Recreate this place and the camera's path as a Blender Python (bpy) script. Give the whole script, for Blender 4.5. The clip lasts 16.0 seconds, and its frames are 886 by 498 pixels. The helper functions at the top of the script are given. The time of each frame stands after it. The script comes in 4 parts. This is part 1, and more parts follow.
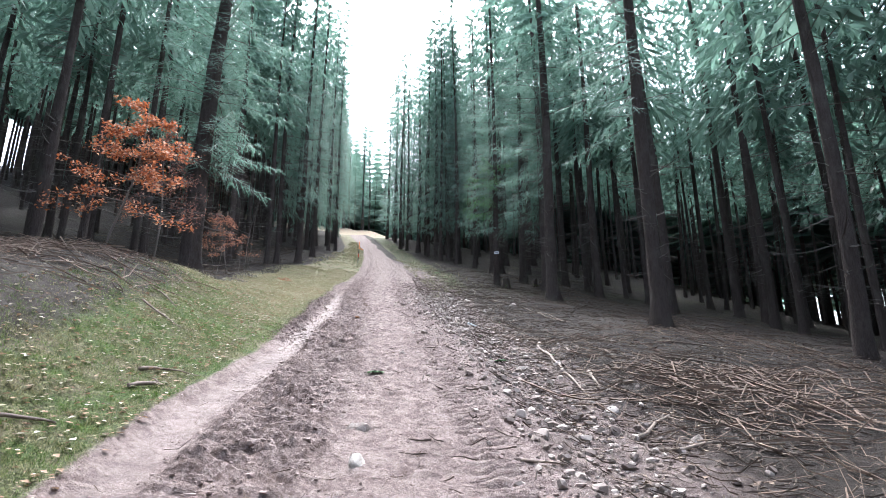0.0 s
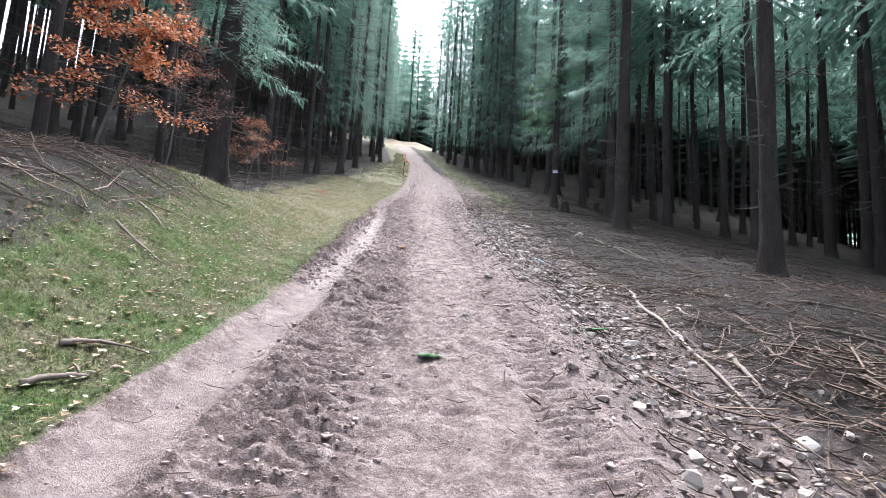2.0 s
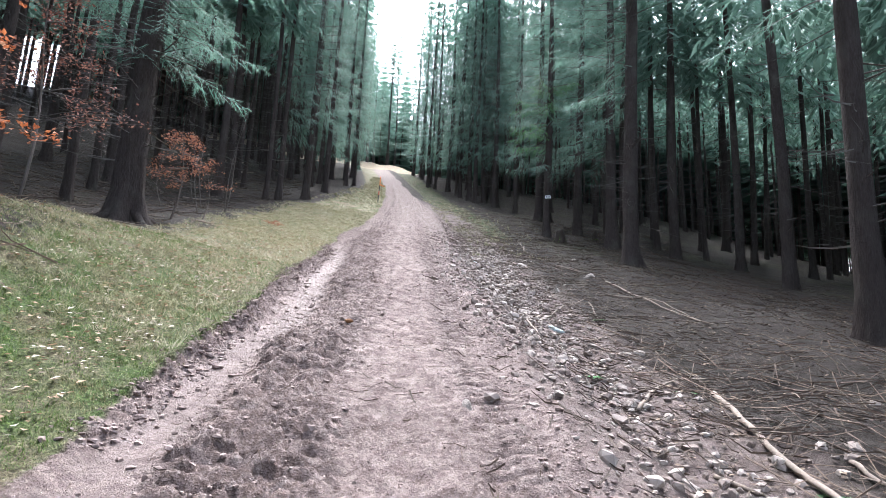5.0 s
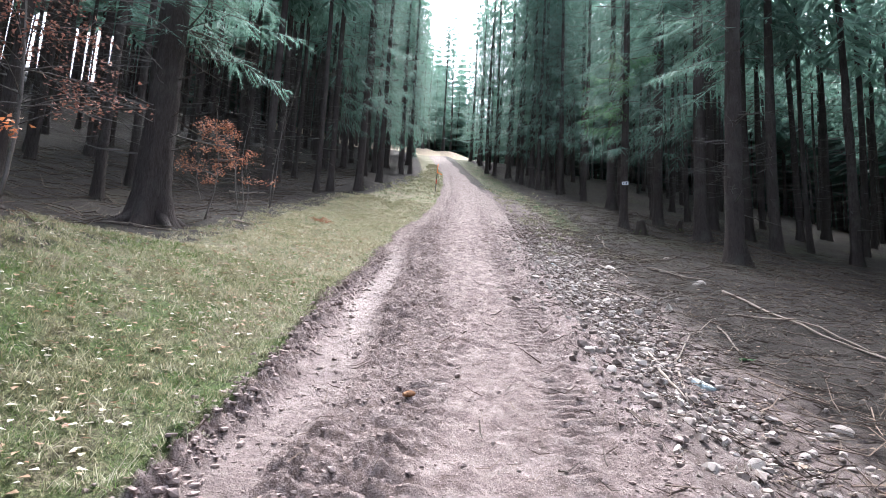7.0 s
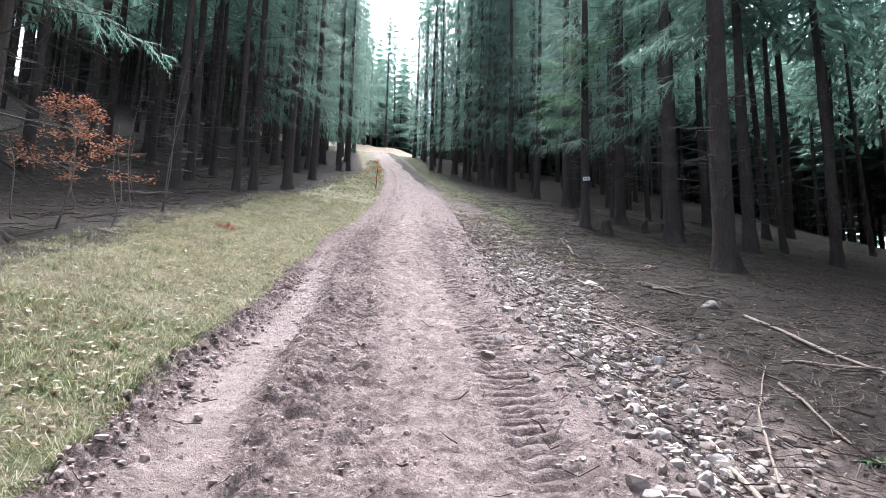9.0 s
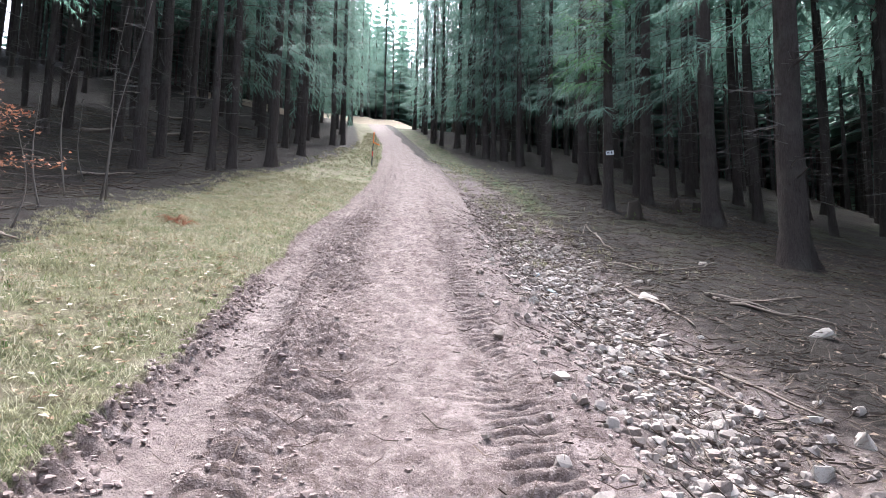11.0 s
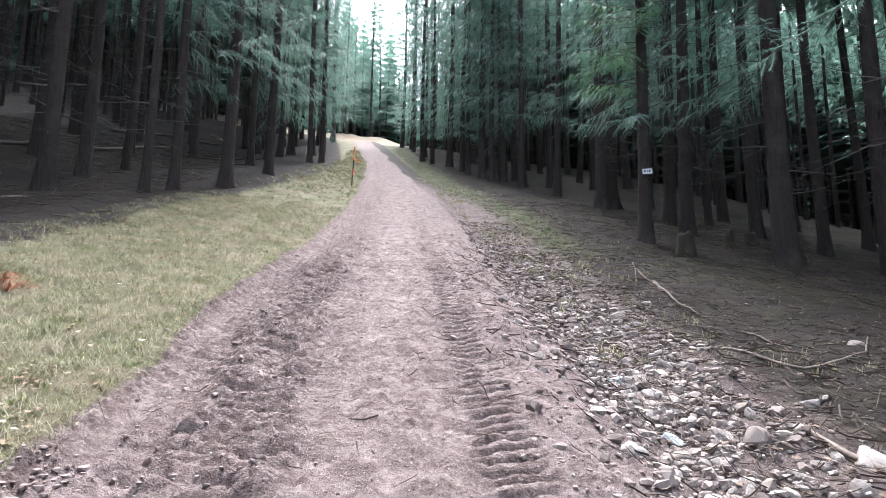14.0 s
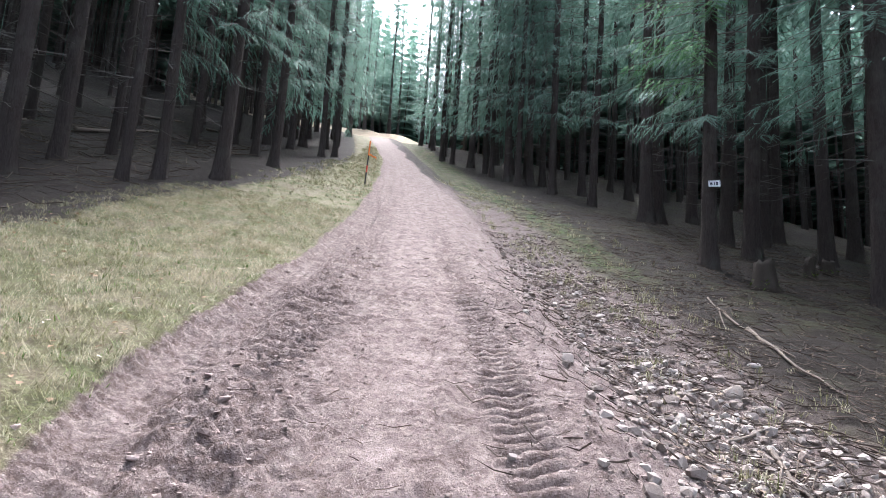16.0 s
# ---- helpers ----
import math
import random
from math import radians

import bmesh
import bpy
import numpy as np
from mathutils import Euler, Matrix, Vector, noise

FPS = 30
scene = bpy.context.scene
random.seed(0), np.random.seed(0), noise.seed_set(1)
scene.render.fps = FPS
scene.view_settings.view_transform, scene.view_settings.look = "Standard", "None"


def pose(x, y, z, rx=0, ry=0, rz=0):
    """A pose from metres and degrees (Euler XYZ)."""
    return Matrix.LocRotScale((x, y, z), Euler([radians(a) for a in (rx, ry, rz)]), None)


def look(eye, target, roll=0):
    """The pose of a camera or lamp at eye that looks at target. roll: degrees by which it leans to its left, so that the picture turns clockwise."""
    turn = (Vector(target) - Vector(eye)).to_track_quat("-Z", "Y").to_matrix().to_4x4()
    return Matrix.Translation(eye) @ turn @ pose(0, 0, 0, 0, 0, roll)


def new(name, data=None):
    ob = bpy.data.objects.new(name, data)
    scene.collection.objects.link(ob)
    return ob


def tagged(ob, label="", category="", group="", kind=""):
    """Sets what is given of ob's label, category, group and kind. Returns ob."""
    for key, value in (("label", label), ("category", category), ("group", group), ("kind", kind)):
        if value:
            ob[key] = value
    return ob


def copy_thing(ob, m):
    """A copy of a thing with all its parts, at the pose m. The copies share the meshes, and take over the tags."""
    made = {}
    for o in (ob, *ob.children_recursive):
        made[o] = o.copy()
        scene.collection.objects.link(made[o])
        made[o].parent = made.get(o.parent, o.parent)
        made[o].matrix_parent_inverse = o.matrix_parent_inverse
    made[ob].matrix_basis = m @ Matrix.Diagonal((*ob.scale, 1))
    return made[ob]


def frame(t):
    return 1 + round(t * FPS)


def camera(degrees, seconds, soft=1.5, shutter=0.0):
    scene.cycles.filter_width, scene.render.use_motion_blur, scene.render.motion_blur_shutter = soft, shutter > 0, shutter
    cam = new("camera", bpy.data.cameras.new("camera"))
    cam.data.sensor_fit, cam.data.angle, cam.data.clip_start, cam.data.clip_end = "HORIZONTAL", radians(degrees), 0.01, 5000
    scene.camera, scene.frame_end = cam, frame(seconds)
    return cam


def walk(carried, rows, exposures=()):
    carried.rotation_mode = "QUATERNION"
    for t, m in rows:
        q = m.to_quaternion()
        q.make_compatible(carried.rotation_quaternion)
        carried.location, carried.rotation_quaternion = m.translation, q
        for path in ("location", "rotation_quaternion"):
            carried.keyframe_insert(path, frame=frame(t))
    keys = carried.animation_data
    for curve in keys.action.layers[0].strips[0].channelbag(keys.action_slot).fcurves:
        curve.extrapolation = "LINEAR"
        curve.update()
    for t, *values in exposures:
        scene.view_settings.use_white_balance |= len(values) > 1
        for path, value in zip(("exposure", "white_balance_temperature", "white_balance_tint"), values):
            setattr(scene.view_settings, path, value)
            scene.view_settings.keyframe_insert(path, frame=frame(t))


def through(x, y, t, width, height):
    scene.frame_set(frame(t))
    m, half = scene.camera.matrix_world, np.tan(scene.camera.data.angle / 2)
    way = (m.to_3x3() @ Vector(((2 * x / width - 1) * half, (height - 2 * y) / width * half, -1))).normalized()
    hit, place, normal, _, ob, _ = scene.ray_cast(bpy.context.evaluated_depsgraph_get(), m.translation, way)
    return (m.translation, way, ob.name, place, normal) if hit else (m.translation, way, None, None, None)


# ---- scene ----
cam = camera(70.96, 16.0, soft=0.9)

# seconds, place, yaw, pitch and roll in degrees
PATH = [
    (0, 0.007, 0.001, 1.546, -6.003, 14.706, -0.044),
    (0.5, -0.037, 0.706, 1.736, -4.527, 11.025, 2.64),
    (1, 0.001, 1.373, 1.886, -3.368, 7.506, 2.276),
    (1.5, -0.077, 1.905, 2.005, -1.654, 6.976, 3.012),
    (2, -0.125, 2.488, 2.226, -2.194, 6.749, 3.314),
    (2.5, -0.048, 3.098, 2.442, -3.892, 7.278, 0.634),
    (3, -0.052, 3.79, 2.607, -5.367, 6.552, 1.751),
    (3.5, 0.046, 4.426, 2.709, -6.959, 7.301, 0.156),
    (4, 0.095, 5.017, 2.832, -6.105, 8.377, 0.042),
    (4.2, 0.103, 5.249, 2.909, -5.696, 9.445, 1.124),
    (6.3, 0.02, 7.355, 3.553, -1.474, 6.325, 1.612),
    (6.5, -0.019, 7.599, 3.627, -0.672, 5.916, 0.929),
    (7, -0.129, 8.277, 3.845, 1.295, 7.431, 2.981),
    (7.5, -0.087, 9.039, 3.975, 0.336, 7.083, 2.079),
    (8, -0.147, 9.784, 4.107, -0.855, 6.135, 2.465),
    (8.5, -0.116, 10.469, 4.271, -2.874, 6.333, 2.706),
    (9, -0.065, 11.156, 4.482, -3.785, 7.459, 1.441),
    (9.2, -0.078, 11.42, 4.517, -3.685, 7.701, 1.585),
    (11.3, 0.016, 14.013, 5.288, -3.517, 4.702, 0.784),
    (11.5, 0.011, 14.275, 5.335, -2.841, 4.677, 0.441),
    (12, -0.081, 15.005, 5.553, -1.642, 6.032, 1.717),
    (12.5, -0.016, 15.69, 5.664, -2.107, 6.454, 0.788),
    (13, -0.011, 16.354, 5.784, -2.8, 6.09, 0.922),
    (13.5, 0.017, 16.946, 5.952, -3.831, 6.256, 1.296),
    (14, 0.068, 17.57, 6.122, -4.806, 6.699, 0.846),
    (14.5, 0.054, 18.241, 6.252, -4.482, 5.999, 1.397),
    (15, 0.096, 18.888, 6.387, -4.985, 5.023, 0.982),
    (15.5, 0.093, 19.364, 6.498, -3.766, 5.141, 1.444),
    (16, -0.005, 19.845, 6.661, -3.663, 6.739, 3.758),
]


def aimed(x, y, z, yaw, pitch, roll):
    a, b = radians(yaw), radians(pitch)
    way = Vector((-math.sin(a) * math.cos(b), math.cos(a) * math.cos(b), math.sin(b)))
    return look((x, y, z), Vector((x, y, z)) + way, roll)


walk(cam, [(t, aimed(*row)) for t, *row in PATH], exposures=[(0.0, 2.84, 5900, 9), (16.0, 3.02, 5950, 11.5)])

# ---- world and sun: bright overcast ----
SUN_UP, SUN_TURN = radians(58), radians(4)
world = bpy.data.worlds.new("overcast_sky")
scene.world = world
world.use_nodes = True
wn, wl = world.node_tree.nodes, world.node_tree.links
wn.clear()
sky = wn.new("ShaderNodeTexSky")
sky.sky_type, sky.sun_disc, sky.sun_elevation, sky.sun_rotation = "NISHITA", False, SUN_UP, SUN_TURN
sky.dust_density, sky.air_density, sky.ozone_density = 5.0, 1.0, 1.0
pale = wn.new("ShaderNodeHueSaturation")
pale.inputs["Saturation"].default_value = 0.5
back = wn.new("ShaderNodeBackground")
back.inputs["Strength"].default_value = 0.15
wout = wn.new("ShaderNodeOutputWorld")
wl.new(sky.outputs["Color"], pale.inputs["Color"])
wl.new(pale.outputs["Color"], back.inputs["Color"])
wl.new(back.outputs["Background"], wout.inputs["Surface"])

sun_data = bpy.data.lights.new("sun", "SUN")
sun_data.energy, sun_data.angle, sun_data.color = 1.6, radians(28), (1.0, 0.985, 0.96)
sun = new("sun", sun_data)
sun.matrix_world = look((0, 0, 60), Vector((0, 0, 60)) - Vector((math.sin(SUN_TURN) * math.cos(SUN_UP), math.cos(SUN_TURN) * math.cos(SUN_UP), math.sin(SUN_UP))))

# ---- materials ----


class Nodes:
    """A Principled material with short ways to add noise, ramps and bump."""

    def __init__(self, name, rough=0.8, metal=0.0, spec=0.3):
        self.mat = bpy.data.materials.new(name)
        self.mat.use_nodes = True
        self.n, self.l = self.mat.node_tree.nodes, self.mat.node_tree.links
        self.p = self.n["Principled BSDF"]
        self.p.inputs["Roughness"].default_value = rough
        self.p.inputs["Metallic"].default_value = metal
        self.p.inputs["Specular IOR Level"].default_value = spec
        self.co = self.n.new("ShaderNodeTexCoord").outputs["Object"]

    def mapped(self, scale):
        m = self.n.new("ShaderNodeMapping")
        m.inputs["Scale"].default_value = scale
        self.l.new(self.co, m.inputs["Vector"])
        return m.outputs["Vector"]

    def noise(self, scale, detail=4.0, rough=0.6, vec=None, warp=0.0):
        t = self.n.new("ShaderNodeTexNoise")
        t.inputs["Scale"].default_value, t.inputs["Detail"].default_value, t.inputs["Roughness"].default_value = scale, detail, rough
        t.inputs["Distortion"].default_value = warp
        self.l.new(vec or self.co, t.inputs["Vector"])
        return t.outputs["Fac"]

    def cells(self, scale, vec=None, feature="F1"):
        t = self.n.new("ShaderNodeTexVoronoi")
        t.feature = feature
        t.inputs["Scale"].default_value = scale
        self.l.new(vec or self.co, t.inputs["Vector"])
        return t

    def ramp(self, fac, *stops):
        r = self.n.new("ShaderNodeValToRGB")
        while len(r.color_ramp.elements) < len(stops):
            r.color_ramp.elements.new(0.5)
        for e, (at, c) in zip(r.color_ramp.elements, stops):
            e.position = at
            e.color = (*c, 1) if isinstance(c, tuple) else (c, c, c, 1)
        self.l.new(fac, r.inputs["Fac"])
        return r.outputs["Color"]

    def mix(self, fac, a, b, kind="MIX"):
        m = self.n.new("ShaderNodeMix")
        m.data_type, m.blend_type = "RGBA", kind
        for slot, v in ((m.inputs[0], fac), (m.inputs[6], a), (m.inputs[7], b)):
            if isinstance(v, bpy.types.NodeSocket):
                self.l.new(v, slot)
            elif isinstance(v, tuple):
                slot.default_value = (*v, 1)
            else:
                slot.default_value = v
        return m.outputs[2]

    def maths(self, op, a, b):
        m = self.n.new("ShaderNodeMath")
        m.operation, m.use_clamp = op, op != "MULTIPLY_ADD"
        for slot, v in ((m.inputs[0], a), (m.inputs[1], b)):
            if isinstance(v, bpy.types.NodeSocket):
                self.l.new(v, slot)
            else:
                slot.default_value = v
        return m.outputs[0]

    def attribute(self, name):
        a = self.n.new("ShaderNodeAttribute")
        a.attribute_name = name
        return a.outputs["Fac"]

    def island(self):
        return self.n.new("ShaderNodeNewGeometry").outputs["Random Per Island"]

    def by_object(self):
        return self.n.new("ShaderNodeObjectInfo").outputs["Random"]

    def colour(self, c):
        self.l.new(c, self.p.inputs["Base Color"])
        return self

    def rough(self, c):
        self.l.new(c, self.p.inputs["Roughness"])
        return self

    def bump(self, height, strength=0.5, distance=0.01):
        b = self.n.new("ShaderNodeBump")
        b.inputs["Strength"].default_value, b.inputs["Distance"].default_value = strength, distance
        self.l.new(height, b.inputs["Height"])
        self.l.new(b.outputs["Normal"], self.p.inputs["Normal"])
        return self


def ground_material():
    g = Nodes("earth_grass_and_mud", 0.92, spec=0.2)
    wide, mid, fine, grain, grit = g.noise(0.35), g.noise(2.2, 6), g.noise(13, 7, 0.75), g.noise(38, 5, 0.75), g.noise(120, 3, 0.7)
    fibre = g.noise(9, 8, 0.8, g.mapped((1.0, 5.0, 1.0)), 2.5)
    stones, pebbles = g.cells(24), g.cells(62)
    peb = g.ramp(stones.outputs["Distance"], (0.17, 1.0), (0.25, 0.0))
    small = g.ramp(pebbles.outputs["Distance"], (0.2, 1.0), (0.34, 0.0))
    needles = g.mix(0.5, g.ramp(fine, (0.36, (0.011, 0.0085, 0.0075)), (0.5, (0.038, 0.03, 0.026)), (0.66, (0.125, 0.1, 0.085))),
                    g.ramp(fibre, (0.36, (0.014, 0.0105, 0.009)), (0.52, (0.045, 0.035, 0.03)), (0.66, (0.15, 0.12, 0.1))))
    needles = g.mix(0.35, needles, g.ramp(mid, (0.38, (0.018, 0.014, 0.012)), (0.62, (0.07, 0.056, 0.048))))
    # litter pulled towards near-black: the shade under the spruces is put into its colour
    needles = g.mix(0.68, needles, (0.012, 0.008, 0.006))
    moss = g.ramp(g.mix(0.5, wide, mid), (0.5, 0.0), (0.62, 1.0))
    needles = g.mix(g.maths("MULTIPLY", moss, g.maths("MULTIPLY", g.attribute("mossy"), 0.6)), needles, g.ramp(grain, (0.35, (0.018, 0.02, 0.009)), (0.65, (0.075, 0.073, 0.035))))
    turf = g.mix(g.ramp(mid, (0.4, 0.0), (0.6, 1.0)), g.ramp(grain, (0.36, (0.014, 0.026, 0.005)), (0.52, (0.045, 0.075, 0.016)), (0.68, (0.11, 0.15, 0.04))),
                 g.ramp(grain, (0.36, (0.04, 0.033, 0.02)), (0.52, (0.11, 0.095, 0.056)), (0.68, (0.25, 0.22, 0.145))))
    turf = g.mix(g.ramp(fine, (0.36, 0.55), (0.5, 0.0)), turf, (0.03, 0.028, 0.014))
    turf = g.mix(g.attribute("dry"), turf, g.ramp(mid, (0.36, (0.2, 0.152, 0.105)), (0.64, (0.31, 0.25, 0.18))))
    clumps = g.noise(6.5, 9, 0.72, None, 0.6)
    crumbs = g.ramp(g.cells(48).outputs["Distance"], (0.16, 1.0), (0.3, 0.0))
    mud = g.ramp(clumps, (0.37, (0.07, 0.0485, 0.0435)), (0.47, (0.14, 0.104, 0.096)), (0.54, (0.195, 0.151, 0.141)), (0.66, (0.29, 0.234, 0.221)))
    mud = g.mix(0.3, mud, g.ramp(grain, (0.38, (0.06, 0.041, 0.037)), (0.5, (0.16, 0.119, 0.11)), (0.64, (0.28, 0.222, 0.21))))
    mud = g.mix(g.maths("MULTIPLY", crumbs, g.ramp(fine, (0.48, 0.0), (0.56, 0.75))), mud, (0.06, 0.041, 0.036))
    mud = g.mix(g.maths("MULTIPLY", peb, g.ramp(grain, (0.5, 0.0), (0.6, 0.8))), mud, (0.3, 0.245, 0.225))
    mud = g.mix(g.maths("MULTIPLY", small, g.ramp(mid, (0.46, 0.0), (0.58, 0.6))), mud, (0.31, 0.258, 0.24))
    wet = g.attribute("wet")
    mud = g.mix(g.maths("MULTIPLY", wet, 0.45), mud, g.ramp(mid, (0.36, (0.12, 0.088, 0.08)), (0.64, (0.22, 0.168, 0.157))))
    churn = g.attribute("churn")
    mud = g.mix(g.maths("MULTIPLY", churn, g.ramp(g.noise(19, 6, 0.7), (0.46, 0.62), (0.55, 0.0))), mud, (0.08, 0.054, 0.047))
    dirt = g.mix(0.22, g.mix(0.15, mud, (0.07, 0.05, 0.04)), needles)
    dirt = g.mix(g.maths("MULTIPLY", small, 0.55), dirt, g.ramp(grain, (0.4, (0.1, 0.08, 0.07)), (0.62, (0.36, 0.32, 0.295))))
    edge = g.ramp(g.maths("ADD", g.attribute("turf"), g.maths("MULTIPLY", g.noise(5, 5), 0.5)), (0.66, 0.0), (0.82, 1.0))
    road = g.ramp(g.maths("ADD", g.attribute("mud"), g.maths("MULTIPLY", g.noise(6, 6, 0.7), 0.6)), (0.62, 0.0), (0.98, 1.0))
    shoulder = g.ramp(g.maths("ADD", g.attribute("shoulder"), g.maths("MULTIPLY", g.noise(3, 6, 0.7), 0.7)), (0.55, 0.0), (1.05, 1.0))
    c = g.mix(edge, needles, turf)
    c = g.mix(shoulder, c, dirt)
    c = g.mix(road, c, mud)
    g.colour(c)
    g.rough(g.ramp(wet, (0.2, 0.94), (0.9, 0.75)))
    return g.bump(g.mix(0.2, g.mix(0.25, g.mix(0.6, fine, clumps), grain), g.mix(0.5, grit, small)), 1.0, 0.1).mat


def bark_material(name, dark, light, lichen):
    b = Nodes(name, 0.92, spec=0.15)
    tall = b.mapped((1, 1, 0.22))
    plates, grain, broad = b.noise(16, 6, 0.7, tall, 0.4), b.noise(60, 4, 0.7, tall), b.noise(1.3, 4)
    c = b.mix(0.55, b.ramp(plates, (0.32, dark), (0.68, light)), b.ramp(grain, (0.3, dark), (0.75, light)))
    c = b.mix(b.ramp(broad, (0.5, 0.0), (0.7, 0.55)), c, lichen)
    c = b.mix(b.maths("MULTIPLY", b.by_object(), 0.45), c, tuple(0.55 * v for v in light))
    return b.colour(c).bump(b.mix(0.35, plates, grain), 1.0, 0.12).mat


def leaf_material(name, tints, rough=0.6, through=0.25, patches=()):
    m = Nodes(name, rough, spec=0.25)
    c = m.ramp(m.island(), *[(i / max(1, len(tints) - 1), t) for i, t in enumerate(tints)])
    if patches:
        other = m.ramp(m.island(), *[(i / max(1, len(patches) - 1), t) for i, t in enumerate(patches)])
        c = m.mix(m.ramp(m.noise(1.6, 6, 0.65), (0.46, 0.0), (0.6, 0.85)), c, other)
    m.colour(c)
    m.p.inputs["Transmission Weight"].default_value = 0.0
    m.p.inputs["Subsurface Weight"].default_value = 0.0
    t = m.n.new("ShaderNodeBsdfTranslucent")
    mixer = m.n.new("ShaderNodeMixShader")
    mixer.inputs[0].default_value = through
    m.l.new(m.p.inputs["Base Color"].links[0].from_socket, t.inputs["Color"])
    m.l.new(m.p.outputs[0], mixer.inputs[1])
    m.l.new(t.outputs[0], mixer.inputs[2])
    m.l.new(mixer.outputs[0], m.n["Material Output"].inputs["Surface"])
    return m.mat


def wood_material(name, dark, light, per="island"):
    w = Nodes(name, 0.85, spec=0.2)
    fine = w.noise(45, 4, 0.7)
    c = w.mix(0.5, w.ramp(fine, (0.3, dark), (0.7, light)), w.ramp(w.island() if per == "island" else w.by_object(), (0.0, dark), (1.0, light)))
    return w.colour(c).bump(fine, 0.5, 0.01).mat


def stone_material():
    s = Nodes("pale_stone", 0.85, spec=0.3)
    fine, mid = s.noise(60, 5, 0.7), s.noise(9, 4)
    tint = s.ramp(s.by_object(), (0.0, (0.2, 0.16, 0.138)), (0.4, (0.27, 0.23, 0.205)), (0.8, (0.38, 0.34, 0.31)), (1.0, (0.44, 0.415, 0.39)))
    c = s.mix(0.45, tint, s.ramp(fine, (0.36, (0.08, 0.064, 0.056)), (0.64, (0.32, 0.28, 0.255))))
    c = s.mix(s.ramp(mid, (0.5, 0.0), (0.66, 0.6)), c, (0.2, 0.145, 0.12))
    return s.colour(c).bump(fine, 0.6, 0.01).mat


def plain_material(name, colour, rough=0.6, worn=0.15):
    m = Nodes(name, rough)
    c = m.mix(m.ramp(m.noise(30, 4), (0.4, 0.0), (0.75, 1.0)), colour, tuple(v * (1 - worn) * 0.7 for v in colour))
    return m.colour(c).mat


GROUND = ground_material()
BARK = bark_material("spruce_bark", (0.02, 0.015, 0.0138), (0.086, 0.068, 0.062), (0.1, 0.093, 0.083))
TWIG_DEAD = wood_material("dead_twig_bark", (0.05, 0.042, 0.038), (0.14, 0.125, 0.115))
NEEDLES = leaf_material("spruce_needles", [(0.07, 0.125, 0.095), (0.105, 0.185, 0.145), (0.14, 0.23, 0.185), (0.175, 0.27, 0.22)], 0.5, 0.5)
NEEDLES_FRESH = leaf_material("fresh_spruce_needles", [(0.045, 0.12, 0.042), (0.075, 0.19, 0.065), (0.105, 0.25, 0.09)], 0.55, 0.3)
BEECH_LEAF = leaf_material("dry_orange_beech_leaves", [(0.2, 0.06, 0.025), (0.36, 0.115, 0.042), (0.46, 0.17, 0.07), (0.3, 0.11, 0.06), (0.6, 0.38, 0.26)], 0.6, 0.3)
FADED_LEAF = leaf_material("faded_beech_leaves", [(0.17, 0.065, 0.04), (0.28, 0.115, 0.065), (0.36, 0.17, 0.1), (0.24, 0.1, 0.07)], 0.65, 0.25)
DULL_LEAF = leaf_material("dull_brown_leaves", [(0.13, 0.06, 0.045), (0.22, 0.1, 0.075), (0.3, 0.16, 0.12)], 0.7, 0.25)
GRASS = leaf_material("short_grass", [(0.022, 0.05, 0.008), (0.055, 0.11, 0.016), (0.09, 0.145, 0.03), (0.14, 0.165, 0.06), (0.24, 0.23, 0.14)], 0.7, 0.3,
                      [(0.045, 0.035, 0.02), (0.1, 0.085, 0.045), (0.17, 0.15, 0.08), (0.3, 0.265, 0.17)])
STRAW = leaf_material("bleached_straw", [(0.1, 0.09, 0.045), (0.2, 0.18, 0.105), (0.3, 0.27, 0.185), (0.4, 0.37, 0.28), (0.13, 0.14, 0.06)], 0.75, 0.3,
                      [(0.085, 0.085, 0.034), (0.14, 0.14, 0.06), (0.21, 0.2, 0.105), (0.34, 0.31, 0.21)])
BARK_BITS = leaf_material("bark_bits", [(0.03, 0.021, 0.016), (0.07, 0.047, 0.034), (0.12, 0.085, 0.062), (0.2, 0.15, 0.11)], 0.85, 0.0)
LITTER = leaf_material("fallen_leaves", [(0.16, 0.1, 0.06), (0.3, 0.2, 0.13), (0.22, 0.12, 0.075), (0.5, 0.46, 0.38), (0.33, 0.28, 0.17)], 0.7, 0.2)
SAPLING_BARK = wood_material("sapling_bark", (0.06, 0.05, 0.045), (0.15, 0.13, 0.12))
STICK = wood_material("weathered_stick", (0.075, 0.058, 0.048), (0.23, 0.185, 0.155), "object")
BRUSH = wood_material("brushwood", (0.03, 0.021, 0.017), (0.19, 0.135, 0.103))
FLOOR_TWIG = wood_material("old_floor_twigs", (0.022, 0.016, 0.013), (0.115, 0.085, 0.067))
STONE = stone_material()
STUMP_WOOD = wood_material("rotten_stump_wood", (0.014, 0.011, 0.009), (0.05, 0.038, 0.03))
MOSS = leaf_material("moss", [(0.05, 0.08, 0.015), (0.11, 0.15, 0.035)], 0.95, 0.1)
ORANGE = plain_material("orange_paint", (0.75, 0.2, 0.04), 0.55)
BLACK = plain_material("black_paint", (0.03, 0.028, 0.028), 0.5)
RED = plain_material("red_paint", (0.45, 0.05, 0.03), 0.5)
WHITE = plain_material("white_plate", (0.72, 0.72, 0.76), 0.4)
DARK_MARK = plain_material("dark_marking", (0.05, 0.05, 0.08), 0.5)

# ---- mesh helpers ----


